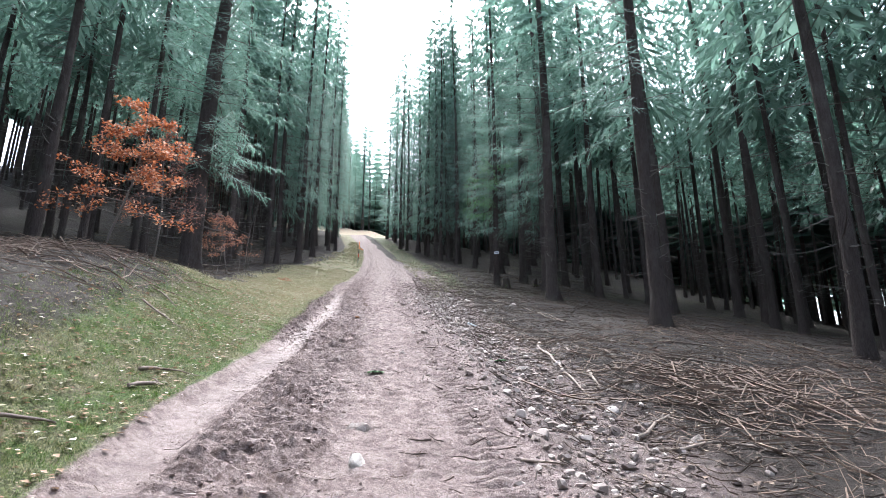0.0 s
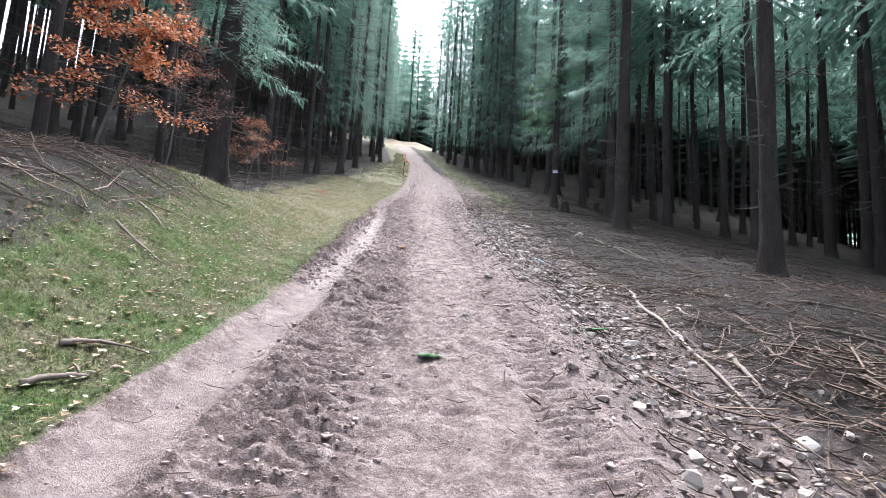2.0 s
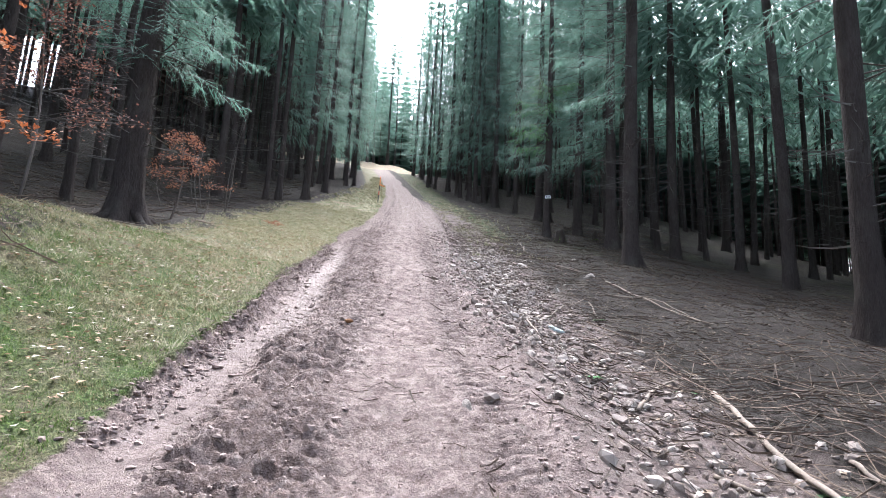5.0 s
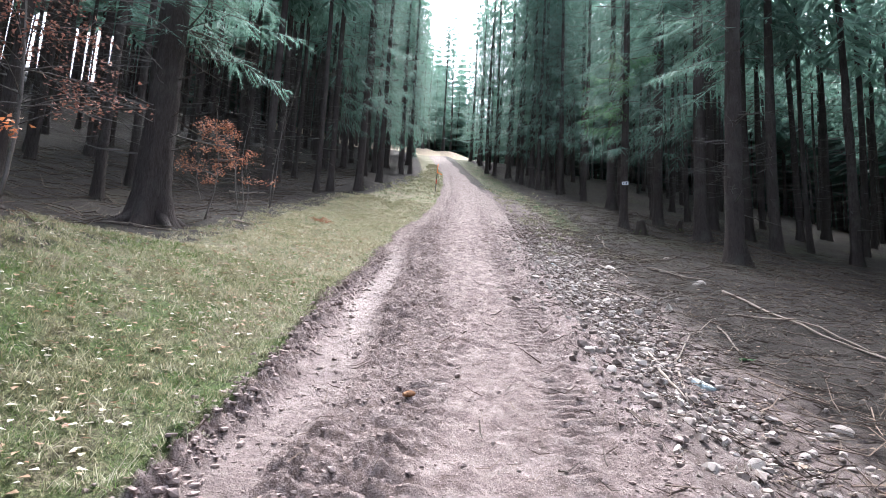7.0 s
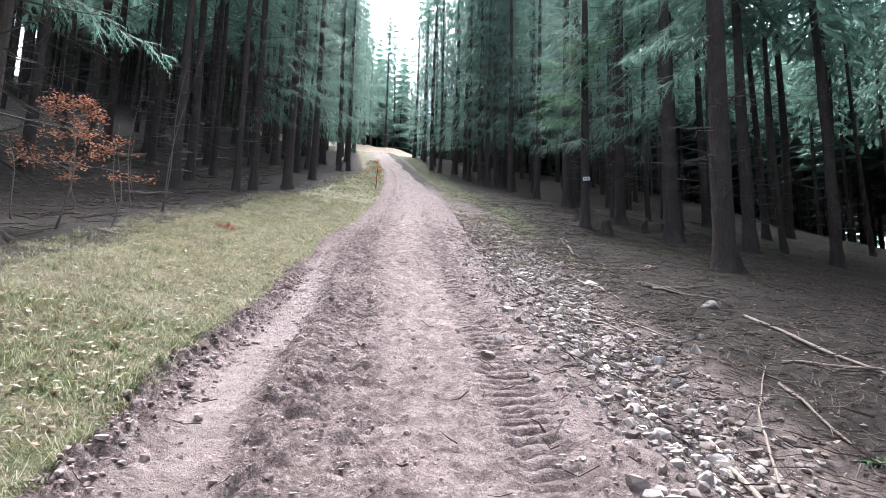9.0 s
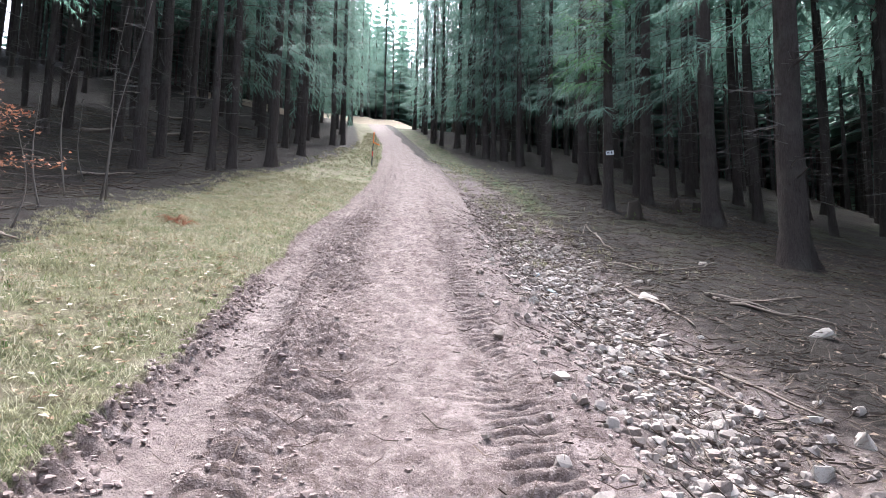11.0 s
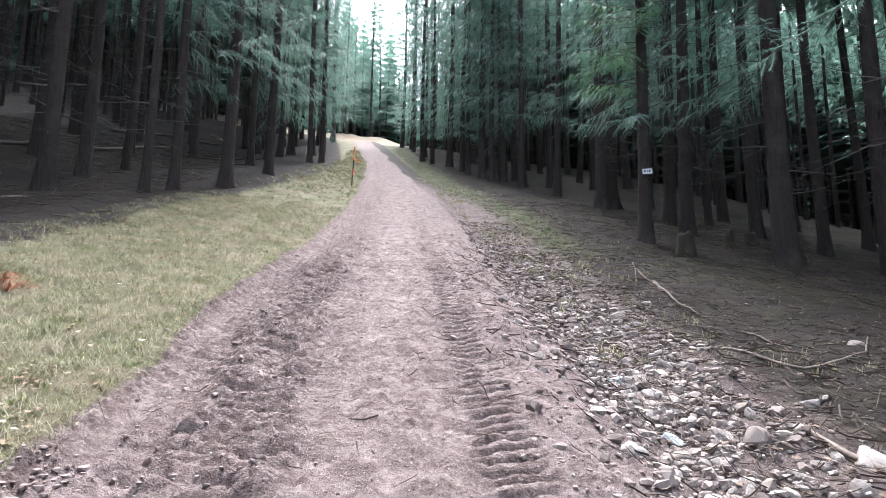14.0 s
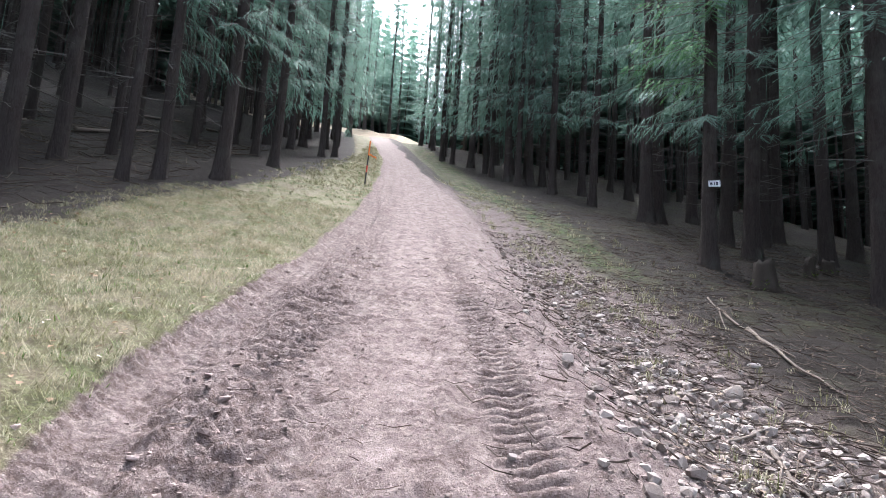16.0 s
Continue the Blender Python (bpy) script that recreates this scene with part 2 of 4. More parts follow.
def mesh_of(name, verts, faces, mats, smooth=False, which=None):
    """A mesh from arrays of vertices and of triangles or quads."""
    me = bpy.data.meshes.new(name)
    verts, faces = np.asarray(verts, np.float32), np.asarray(faces, np.int32)
    n, k = faces.shape
    me.vertices.add(len(verts))
    me.vertices.foreach_set("co", verts.ravel())
    me.loops.add(n * k)
    me.loops.foreach_set("vertex_index", faces.ravel())
    me.polygons.add(n)
    me.polygons.foreach_set("loop_start", np.arange(0, n * k, k, dtype=np.int32))
    if which is not None:
        me.polygons.foreach_set("material_index", np.asarray(which, np.int32))
    me.polygons.foreach_set("use_smooth", np.full(n, smooth))
    for m in mats:
        me.materials.append(m)
    me.update(calc_edges=True)
    return me


def part(name, data, parent, label=""):
    ob = new(name, data)
    ob.parent = parent
    return tagged(ob, label)


class Heap:
    """Gathers triangles of many small pieces for one mesh."""

    def __init__(self):
        self.v, self.f, self.m, self.n = [], [], [], 0

    def add(self, v, f, slot=0):
        v, f = np.asarray(v, float).reshape(-1, 3), np.asarray(f, int).reshape(-1, 3)
        self.v.append(v)
        self.f.append(f + self.n)
        self.m.append(np.full(len(f), slot))
        self.n += len(v)

    def mesh(self, name, mats, smooth=False):
        return mesh_of(name, np.concatenate(self.v), np.concatenate(self.f), mats, smooth, np.concatenate(self.m))


def tube(path, radii, sides=6, wobble=None):
    """A closed, tapering tube along a line of points."""
    path, radii = np.asarray(path, float), np.asarray(radii, float)
    way = np.gradient(path, axis=0)
    way /= np.linalg.norm(way, axis=1)[:, None] + 1e-9
    ref = np.array([0.0, 0, 1]) if abs(way[0, 2]) < 0.8 else np.array([1.0, 0, 0])
    u = np.cross(way, ref)
    u /= np.linalg.norm(u, axis=1)[:, None] + 1e-9
    w = np.cross(way, u)
    a = np.arange(sides) * 2 * np.pi / sides
    rad = radii[:, None] * (np.ones(sides) if wobble is None else wobble)
    v = path[:, None] + rad[..., None] * (np.cos(a)[None, :, None] * u[:, None] + np.sin(a)[None, :, None] * w[:, None])
    n = len(path)
    i, j = np.meshgrid(np.arange(n - 1), np.arange(sides), indexing="ij")
    p, q = i * sides + j, i * sides + (j + 1) % sides
    f = np.concatenate([np.stack([p, q, q + sides], -1).reshape(-1, 3), np.stack([p, q + sides, p + sides], -1).reshape(-1, 3)])
    v = np.concatenate([v.reshape(-1, 3), path[:1], path[-1:]])
    k = np.arange(sides)
    caps = np.concatenate([np.stack([k * 0 + n * sides, (k + 1) % sides, k], -1), np.stack([k * 0 + n * sides + 1, (n - 1) * sides + k, (n - 1) * sides + (k + 1) % sides], -1)])
    return v, np.concatenate([f, caps])


def lattice(ix, iy, seed):
    h = (ix * 374761393 + iy * 668265263 + seed * 1442695041) & 0xFFFFFFFF
    h = ((h ^ (h >> 13)) * 1274126177) & 0xFFFFFFFF
    return ((h ^ (h >> 16)) & 0xFFFF) / 65535.0


def value_noise(x, y, seed=0):
    x, y = np.asarray(x, float), np.asarray(y, float)
    ix, iy = np.floor(x).astype(np.int64), np.floor(y).astype(np.int64)
    fx, fy = x - ix, y - iy
    fx, fy = fx * fx * (3 - 2 * fx), fy * fy * (3 - 2 * fy)
    a, b, c, d = lattice(ix, iy, seed), lattice(ix + 1, iy, seed), lattice(ix, iy + 1, seed), lattice(ix + 1, iy + 1, seed)
    return (a * (1 - fx) + b * fx) * (1 - fy) + (c * (1 - fx) + d * fx) * fy - 0.5


def fbm(x, y, seed=0, octaves=4):
    return sum(value_noise(x * 2**k, y * 2**k, seed + k) * 0.5**k for k in range(octaves))


def smoothed(xs, ys, step, reach):
    """A soft curve through a few given heights, as a lookup."""
    at = np.arange(xs[0], xs[-1] + step, step)
    line = np.interp(at, xs, ys)
    k = np.exp(-0.5 * (np.arange(-3 * reach, 3 * reach + step, step) / reach) ** 2)
    soft = np.convolve(np.pad(line, len(k) // 2, mode="edge"), k / k.sum(), "valid")[: len(at)]
    return lambda v: np.interp(v, at, soft)


def ease(a, b, v):
    t = np.clip((np.asarray(v, float) - a) / (b - a), 0, 1)
    return t * t * (3 - 2 * t)


# ---- the lie of the land ----
rise = smoothed([-300, -60, -30, 0, 5, 8.3, 12.6, 16, 20, 29.5, 39.4, 55, 66, 70, 72, 75, 80, 86, 92, 100, 130, 500],
                [-40, -13, -6, 0.03, 1.36, 2.27, 3.38, 4.22, 5.17, 7.6, 10.85, 16.0, 20.0, 21.5, 22.0, 22.6, 24.6, 27.0, 28.6, 29.6, 31, 34], 0.5, 1.0)
cross = smoothed([-400, -60, -25, -8, -5, -2.2, -1.6, 1.2, 2.0, 5.5, 7, 12, 19, 26, 36, 60, 120, 400],
                 [60, 10, 3.6, 0.55, 0.42, 0.12, 0, 0, -0.28, -0.22, -0.3, -0.8, -1.5, -2.6, -4.6, -10, -28, -20], 0.05, 0.15)
bend = smoothed([-300, 41, 45, 51, 58.5, 66, 72, 80, 90, 130, 500], [0, 0, -0.28, -0.62, -1.35, -2.2, -3.1, -4.4, -6.5, -14, -25], 0.5, 1.5)
edge_left = smoothed([-300, 3, 5.3, 7.4, 10, 14, 19, 25, 29, 34, 40, 50, 500], [-1.8, -1.85, -1.9, -1.7, -1.5, -1.55, -1.6, -1.75, -1.55, -1.1, -1.05, -0.75, -0.75], 0.2, 0.6)
edge_right = smoothed([-300, 4, 9, 15, 23, 28, 36, 40, 46, 500], [1.2, 1.2, 1.15, 1.35, 1.7, 2.0, 1.6, 1.0, 0.75, 0.75], 0.2, 0.8)


RUT = smoothed([-300, 4, 7, 11, 13, 15, 19, 23, 26, 40, 500], [0.25, 0.28, 0.34, 0.3, 0.42, 0.5, 0.38, 0.3, 0.3, 0.3, 0.3], 0.2, 0.6)
TREAD = smoothed([-300, 5, 7, 9, 11.5, 13.5, 20, 24, 28, 40, 500], [-0.9, -0.9, -0.8, -0.68, -0.85, -0.6, -0.88, -1.05, -0.85, -0.6, -0.6], 0.2, 0.6)


def base_z(x, y):
    x, y = np.asarray(x, float), np.asarray(y, float)
    off = x - bend(y)
    rough = ease(1.6, 4.0, np.abs(off))
    bank = 0.9 * (1 - ease(-5.0, -2.0, off)) * (1 - ease(11.5, 18.5, y))
    brow = -0.3 * np.maximum(0, y - 66) * ease(4, 13, off) * (1 - 0.8 * ease(110, 300, y))
    return rise(y) + cross(off) + bank + brow + rough * (0.22 * fbm(x / 3.1, y / 3.1, 5) + 0.07 * fbm(x / 0.6, y / 0.6, 9, 3))


def bands(x, y):
    """How much a spot belongs to the road, its wet rut and its churned tread."""
    off = x - bend(y)
    wander = 0.16 * fbm(y / 1.4, x * 0.3, 21, 3)
    left, right = edge_left(y) + wander, edge_right(y) + wander * 1.5
    mud = ease(-0.12, 0.1, off - left) * (1 - ease(-0.25, 0.35, off - right))
    rut = left + RUT(y)
    wet = np.exp(-(((off - rut) / 0.2) ** 4)) * ease(0.35, 0.6, 0.75 - ease(16, 24, y) * 0.45 + 0.3 * fbm(x, y / 2.0, 31))
    tread_l = np.exp(-(((off - TREAD(y) - 0.05) / 0.5) ** 4)) * (1 - ease(34, 44, y))
    centre = np.interp(y, [0, 8, 12, 22, 25, 30, 40], [0.81, 0.82, 0.7, 0.73, 0.78, 0.72, 0.55])
    tread_r = np.exp(-(((off - centre) / 0.19) ** 4)) * (0.45 + 0.55 * ease(11, 15, y)) * (1 - ease(30, 36, y))
    return off, left, mud, wet, tread_l, tread_r


def lumps(x, y, seed):
    """Round-shouldered clods on a jittered grid: heights 0 to 1, with cracks between."""
    ix, iy = np.floor(x).astype(np.int64), np.floor(y).astype(np.int64)
    best, second, tall = np.full(np.shape(x), 9.0), np.full(np.shape(x), 9.0), np.zeros(np.shape(x))
    for dx in (-1, 0, 1):
        for dy in (-1, 0, 1):
            cx, cy = ix + dx, iy + dy
            d = (cx + lattice(cx, cy, seed) - x) ** 2 + (cy + lattice(cx, cy, seed + 1) - y) ** 2
            near = d < best
            second = np.where(near, best, np.minimum(second, d))
            tall = np.where(near, lattice(cx, cy, seed + 2), tall)
            best = np.where(near, d, best)
    return ease(0.0, 0.35, np.sqrt(second) - np.sqrt(best)) * (0.25 + 0.75 * tall)


def detail_z(x, y):
    """Ruts, tyre lugs, clods and the torn turf edge, on top of the land."""
    off, left, mud, wet, tread_l, tread_r = bands(x, y)
    near = 1 - ease(45, 60, y)
    lump = fbm(x / 0.16, y / 0.16, 41, 4)
    fine = fbm(x / 0.11, y / 0.07, 45, 2)
    clod = np.maximum(0, fbm(x / 0.2, y / 0.09, 47, 3) - 0.02)
    calm = np.exp(-(((off - left - RUT(y)) / 0.2) ** 4)) * (1 - ease(17, 22, y))
    z = -0.06 * np.exp(-(((off - left - RUT(y)) / 0.26) ** 4)) * mud
    z = z + mud * (1 - 0.8 * calm) * (0.03 * lump + 0.016 * fbm(x / 0.08, y / 0.08, 43, 2) + 0.02 * fbm(off / 0.09, y / 1.6, 49, 2))
    twist = 0.25 * fbm(x / 0.35, y / 0.35, 57, 2)
    crumb = lumps(x / 0.14 + twist, (y + 0.3 * off) / 0.085 + twist, 58)
    crust = lumps(x / 0.075 + twist, y / 0.06, 59)
    patchy = ease(-0.12, 0.12, fbm(x / 0.5, y / 0.9, 53, 3))
    z = z + mud * (1 - 0.7 * calm) * (1 - tread_r) * (0.012 + 0.024 * patchy) * crust
    z = z + (tread_l * (1 - 0.6 * calm) * (0.35 + 0.65 * patchy)) * 0.065 * crumb
    skew = y + 0.28 * (off - left) + 0.07 * fbm(x * 2.5, y * 2, 51, 2)
    lug = np.clip(2.0 * np.sin(skew * 2 * np.pi / 0.15) + 0.5, -1, 1)
    keep = ease(-0.3, 0.05, fbm(x / 0.4, y / 0.7, 55, 3))
    z = z + tread_l * (1 - 0.8 * calm) * (0.024 * lug * keep + 0.02 * clod + 0.012 * lump + 0.014 * fine - 0.03)
    skew = y - 0.3 * np.abs(off - 0.6) + 0.01 * fbm(x * 2, y * 1.5, 61, 2)
    lug = np.clip(2.6 * np.sin(skew * 2 * np.pi / 0.118) + 1.2, -1, 1)
    z = z + tread_r * (0.042 * lug * ease(-0.5, -0.1, fbm(x / 0.4, y / 0.9, 65, 3)) - 0.03)
    ridge = np.exp(-(((off - left - 0.02) / 0.12) ** 2))
    z = z + ridge * (0.02 + 0.06 * lumps(x / 0.13 + twist, y / 0.09, 73) + 0.05 * clod + 0.05 * lump + 0.042 * np.clip(1.5 * np.sin((y + 0.6 * (off - left)) * 2 * np.pi / 0.15 + 5.0 * fine + 3.0 * lump), -1, 1)) * ease(8.5, 12, y) * (1 - 0.65 * ease(16, 21, y))
    z = z + 0.03 * np.exp(-(((off - left - RUT(y) - 0.3) / 0.09) ** 2)) * (0.4 + 1.6 * clod)
    z = z + np.where(off > 1.0, 0.07 * fbm(x / 0.25, y / 0.25, 71, 3) * (1 - ease(4, 7, off)), 0)
    return z * near


def grown(first, last, step, grow):
    """Steps that widen from first to last."""
    out, at = [], first
    sign = 1 if last > first else -1
    while (last - at) * sign > 0:
        out.append(at)
        at += sign * step
        step *= grow
    return out + [last]


LAND_X = np.array(sorted(set(np.round(np.concatenate([np.arange(-2.1, 1.81, 0.03), grown(1.83, 420, 0.045, 1.11), grown(-2.13, -420, 0.045, 1.11)]), 4))))
LAND_Y = np.array(sorted(set(np.round(np.concatenate([np.arange(2.4, 27.0, 0.019), grown(27.0, 620, 0.022, 1.05), grown(2.37, -320, 0.05, 1.09)]), 4))))


def sideways(x, y):
    return np.where(np.abs(x) < 60, bend(y) * (1 - ease(20, 60, np.abs(x))), 0)


LAND_Z = np.zeros((len(LAND_Y), len(LAND_X)))


def land_z(x, y):
    """The height of the built ground at a spot."""
    x, y = np.asarray(x, float), np.asarray(y, float)
    u = x - sideways(x, y)
    i, j = np.clip(np.searchsorted(LAND_X, u) - 1, 0, len(LAND_X) - 2), np.clip(np.searchsorted(LAND_Y, y) - 1, 0, len(LAND_Y) - 2)
    a = np.clip((u - LAND_X[i]) / (LAND_X[i + 1] - LAND_X[i]), 0, 1)
    b = np.clip((y - LAND_Y[j]) / (LAND_Y[j + 1] - LAND_Y[j]), 0, 1)
    return (LAND_Z[j, i] * (1 - a) + LAND_Z[j, i + 1] * a) * (1 - b) + (LAND_Z[j + 1, i] * (1 - a) + LAND_Z[j + 1, i + 1] * a) * b


def build_land():
    gx, gy = np.meshgrid(LAND_X, LAND_Y)
    gx = gx + sideways(gx, gy)
    gz = base_z(gx, gy) + detail_z(gx, gy)
    LAND_Z[:] = gz
    off, left, mud, wet, tread_l, tread_r = bands(gx, gy)
    mud = mud * (1 - ease(68, 73, gy))
    clearing = ease(69, 72, gy) * (1 - ease(14, 24, np.abs(off))) * (1 - ease(100, 112, gy))
    open_field = np.clip(clearing + ease(64, 74, gx), 0, 1)
    ny, nx = gx.shape
    # turf yields early to dark litter by the trees, colouring in the crowns' shade
    verge = (1 - ease(-0.05, 0.1, off - left)) * ease(-0.3, 2.0, off - VERGE(gy)) * (1 - ease(70, 80, gy))
    right_verge = ease(0.3, 1.0, off - edge_right(gy)) * (1 - ease(2.2, 4.0, off - edge_right(gy))) * ease(24, 32, gy) * 0.52
    turf = np.clip(np.maximum(np.maximum(verge, right_verge), open_field), 0, 1)
    mossy = ease(18, 26, gy) * (off > 0) + 0.4 * (off < 0)
    idx = np.arange(nx * ny).reshape(ny, nx)
    quads = np.stack([idx[:-1, :-1], idx[:-1, 1:], idx[1:, 1:], idx[1:, :-1]], -1).reshape(-1, 4)
    co = np.stack([gx, gy, gz], -1).reshape(-1, 3)
    fields = {"mud": mud, "wet": wet * mud, "churn": np.clip(tread_l + 0.8 * tread_r + 1.2 * np.exp(-(((off - left - 0.03) / 0.12) ** 2)) * ease(8.5, 12, gy), 0, 1), "turf": turf, "shoulder": ease(-0.3, 0.1, off - edge_right(gy)) * (1 - ease(0.5, 2.4, off - edge_right(gy))) * (1 - ease(36, 46, gy)), "mossy": np.clip(mossy, 0, 1), "dry": np.clip(open_field + 0.3 * ease(11, 20, gy) * (off < 0), 0, 1)}
    is_road = ((mud.ravel()[quads].mean(1) > 0.5) & (co[quads][:, :, 1].mean(1) < 71) & (co[quads][:, :, 1].mean(1) > -40))
    for name, pick, label in (("road", is_road, "muddy pinkish-brown forest track with tyre ruts and treads"),
                              ("ground", ~is_road, "sloping forest ground of needles, moss and short grass")):
        q = quads[pick]
        used, back_to = np.unique(q.ravel(), return_inverse=True)
        me = mesh_of(name, co[used], back_to.reshape(-1, 4), [GROUND], True)
        for key, field in fields.items():
            me.attributes.new(key, "FLOAT", "POINT").data.foreach_set("value", field.ravel()[used].astype(np.float32))
        tagged(new(name, me), label, name, kind="structure")


VERGE = smoothed([-300, 2, 8, 14, 18, 24, 27, 33, 40, 48, 500], [-3.9, -3.8, -4.1, -4.7, -5.0, -5.4, -5.8, -5.2, -3.9, -3.0, -2.2], 0.5, 1.0)
build_land()
rng = np.random.default_rng(7)

# ---- spruces ----


def trunk_mesh(height, radius, seed, flare=0.8, sides=12, rings=20):
    r = np.random.default_rng(seed)
    t = np.linspace(0, 1, rings) ** 1.7
    z = -0.35 + t * (height + 0.35)
    sway = np.stack([0.1 * np.sin(z * 0.25 + r.uniform(0, 6)), 0.1 * np.sin(z * 0.21 + r.uniform(0, 6)), z], -1)
    sway[:, :2] -= sway[np.argmin(np.abs(z)), :2] * np.exp(-np.abs(z) / 3)[:, None]
    rad = radius * (1 - np.clip(z, 0, None) / height) ** 0.85 + 0.008
    a = np.arange(sides) * 2 * np.pi / sides
    lobes = 0.55 + 0.45 * np.cos(5 * a + r.uniform(0, 6)) + 0.25 * np.cos(3 * a + r.uniform(0, 6))
    wob = 1 + flare * np.exp(-np.clip(z, -0.1, None) / 0.32)[:, None] * lobes[None] + 0.05 * r.standard_normal((rings, sides))
    v, f = tube(sway, rad, sides, wob)
    return mesh_of("trunk", v, f, [BARK], True)


def dead_branches(seed, count, low, high, radius, height, reach=1.7):
    r, heap = np.random.default_rng(seed), Heap()
    for _ in range(count):
        z = r.uniform(low, high)
        a, n = r.uniform(0, 2 * np.pi), r.uniform(0.35, 1.0) * reach
        s = np.linspace(0, 1, 4)
        start = radius * (1 - z / height) * 0.8
        out = start + s * n
        bow = r.uniform(-0.35, 0.12)
        side = r.uniform(-0.25, 0.25) * s**2 * n
        p = np.stack([np.cos(a) * out - np.sin(a) * side, np.sin(a) * out + np.cos(a) * side, z + bow * n * s + r.uniform(0, 0.2) * n * s**2], -1)
        thick = r.uniform(0.009, 0.024)
        heap.add(*tube(p, thick * (1 - 0.8 * s), 3))
        for _ in range(r.integers(1, 4)):
            k = r.uniform(0.3, 0.9)
            q = p[0] + (p[-1] - p[0]) * k
            b = a + r.choice([-1, 1]) * r.uniform(0.5, 1.1)
            m = n * r.uniform(0.15, 0.4)
            tip = q + np.array([np.cos(b) * m, np.sin(b) * m, r.uniform(-0.3, 0.05) * m])
            heap.add(*tube(np.stack([q, tip]), [thick * 0.45, 0.002], 3))
    return heap.mesh("deadwood", [TWIG_DEAD])


def frond(heap, r, root, azimuth, length, grade, droop=0.4):
    """One living branch: a bowed axis with side twigs hung with needles. grade: 2 needle by needle, 1 plainer, 0 plain sprays."""
    ca, sa = np.cos(azimuth), np.sin(azimuth)
    turn = np.array([[ca, sa, 0], [-sa, ca, 0], [0, 0, 1]])
    s = np.linspace(0, 1, 5)
    lift = r.uniform(-0.05, 0.15)
    axis = np.stack([s * length, 0.1 * length * r.uniform(-1, 1) * s**2, length * (lift * s - droop * s**2 + 0.22 * s**4)], -1)
    if grade:
        v, f = tube(axis, 0.016 * (1 - 0.85 * s) * (0.5 + length / 4), 3)
        heap.add(v @ turn + root, f, 1)
    count = int(6 + 3.0 * length) if grade == 2 else int(4 + 1.6 * length) if grade else 4
    n = 2 * count
    t = np.clip((np.repeat(np.arange(count), 2) + r.uniform(0.2, 0.9, n)) / count, 0, 1)
    side = np.tile([-1.0, 1.0], count)
    at = np.stack([np.interp(t, s, axis[:, i]) for i in range(3)], -1)
    span = length * (0.16 + 0.3 * (1 - t)) * r.uniform(0.6, 1.2, n)
    span = np.minimum(0.75, span) if grade else span * 1.25
    b = side * r.uniform(0.5, 1.0, n)
    way = np.stack([np.cos(b), np.sin(b), -r.uniform(0.2, 0.95, n)], -1)
    way /= np.linalg.norm(way, axis=1)[:, None]
    flat = np.cross(way, [0, 0, 1.0])
    flat /= np.linalg.norm(flat, axis=1)[:, None]
    w = (np.full(n, (0.0, 0.035, 0.011)[grade]) if grade else r.uniform(0.09, 0.17, n))[:, None]
    mid, tip = at + way * (span * 0.45)[:, None], at + way * span[:, None]
    v = np.stack([at, mid + flat * w - [0, 0, 0.01], tip, mid - flat * w - [0, 0, 0.01]], 1).reshape(-1, 3)
    k = np.arange(n)[:, None] * 4
    heap.add(v @ turn + root, np.concatenate([k + [0, 1, 2], k + [0, 2, 3]]), 0)
    tufts = (1, 3, 9)[grade]
    for sg in (-1, 1):
        u = (np.tile(np.arange(tufts), n) + r.uniform(0, 1, n * tufts)) / tufts
        wy, fl = np.repeat(way, tufts, 0), np.repeat(flat, tufts, 0)
        c = np.repeat(at, tufts, 0) + wy * (np.repeat(span, tufts) * u)[:, None]
        m = ((0.3, 0.13, 0.085)[grade] * r.uniform(0.7, 1.4, n * tufts) * (1.15 - 0.45 * u))[:, None]
        half = (0.07, 0.028, 0.011)[grade]
        e = c + wy * m * 0.75 + fl * sg * m * 0.7 - np.array([0, 0, 1.0]) * m * r.uniform(-0.1, 0.7, n * tufts)[:, None]
        v = np.stack([c - wy * half, c + wy * half, e], 1).reshape(-1, 3)
        heap.add(v @ turn + root, np.arange(len(v)).reshape(-1, 3), 0)


def crown(seed, height, low_road, low_wood, widest, fine_to, whorl=0.55, per=5, grade=2):
    """Whorls of branches. Branches on the light side, local -x, hang lower down."""
    r, heap = np.random.default_rng(seed), Heap()
    z = low_road
    while z < height - 0.4:
        t = (z - low_road) / (height - low_road)
        n = widest * (1 - t) ** 0.75 * (0.75 + 0.25 * min(1, t * 6)) + 0.25
        first = r.uniform(0, 6.3)
        for k in range(per):
            a = first + k * 2 * np.pi / per + r.uniform(-0.3, 0.3)
            if z < low_wood and np.cos(a) > r.uniform(-0.35, 0.25):
                continue
            if r.uniform() < 0.1:
                continue
            root = np.array([0, 0, z + r.uniform(-0.25, 0.25)])
            frond(heap, r, root, a, n * r.uniform(0.7, 1.15), grade if z < fine_to else 0, 0.45 * (1 - t) + r.uniform(-0.08, 0.1))
        z += whorl * (1.0 if z < fine_to else 1.25)
    return heap.mesh("crown", [NEEDLES, TWIG_DEAD])


EDGE_LABEL = "tall dark-barked spruce with drooping green branches beside the track"
INNER_LABEL = "slender spruce with a bare dark trunk and dead lower twigs"


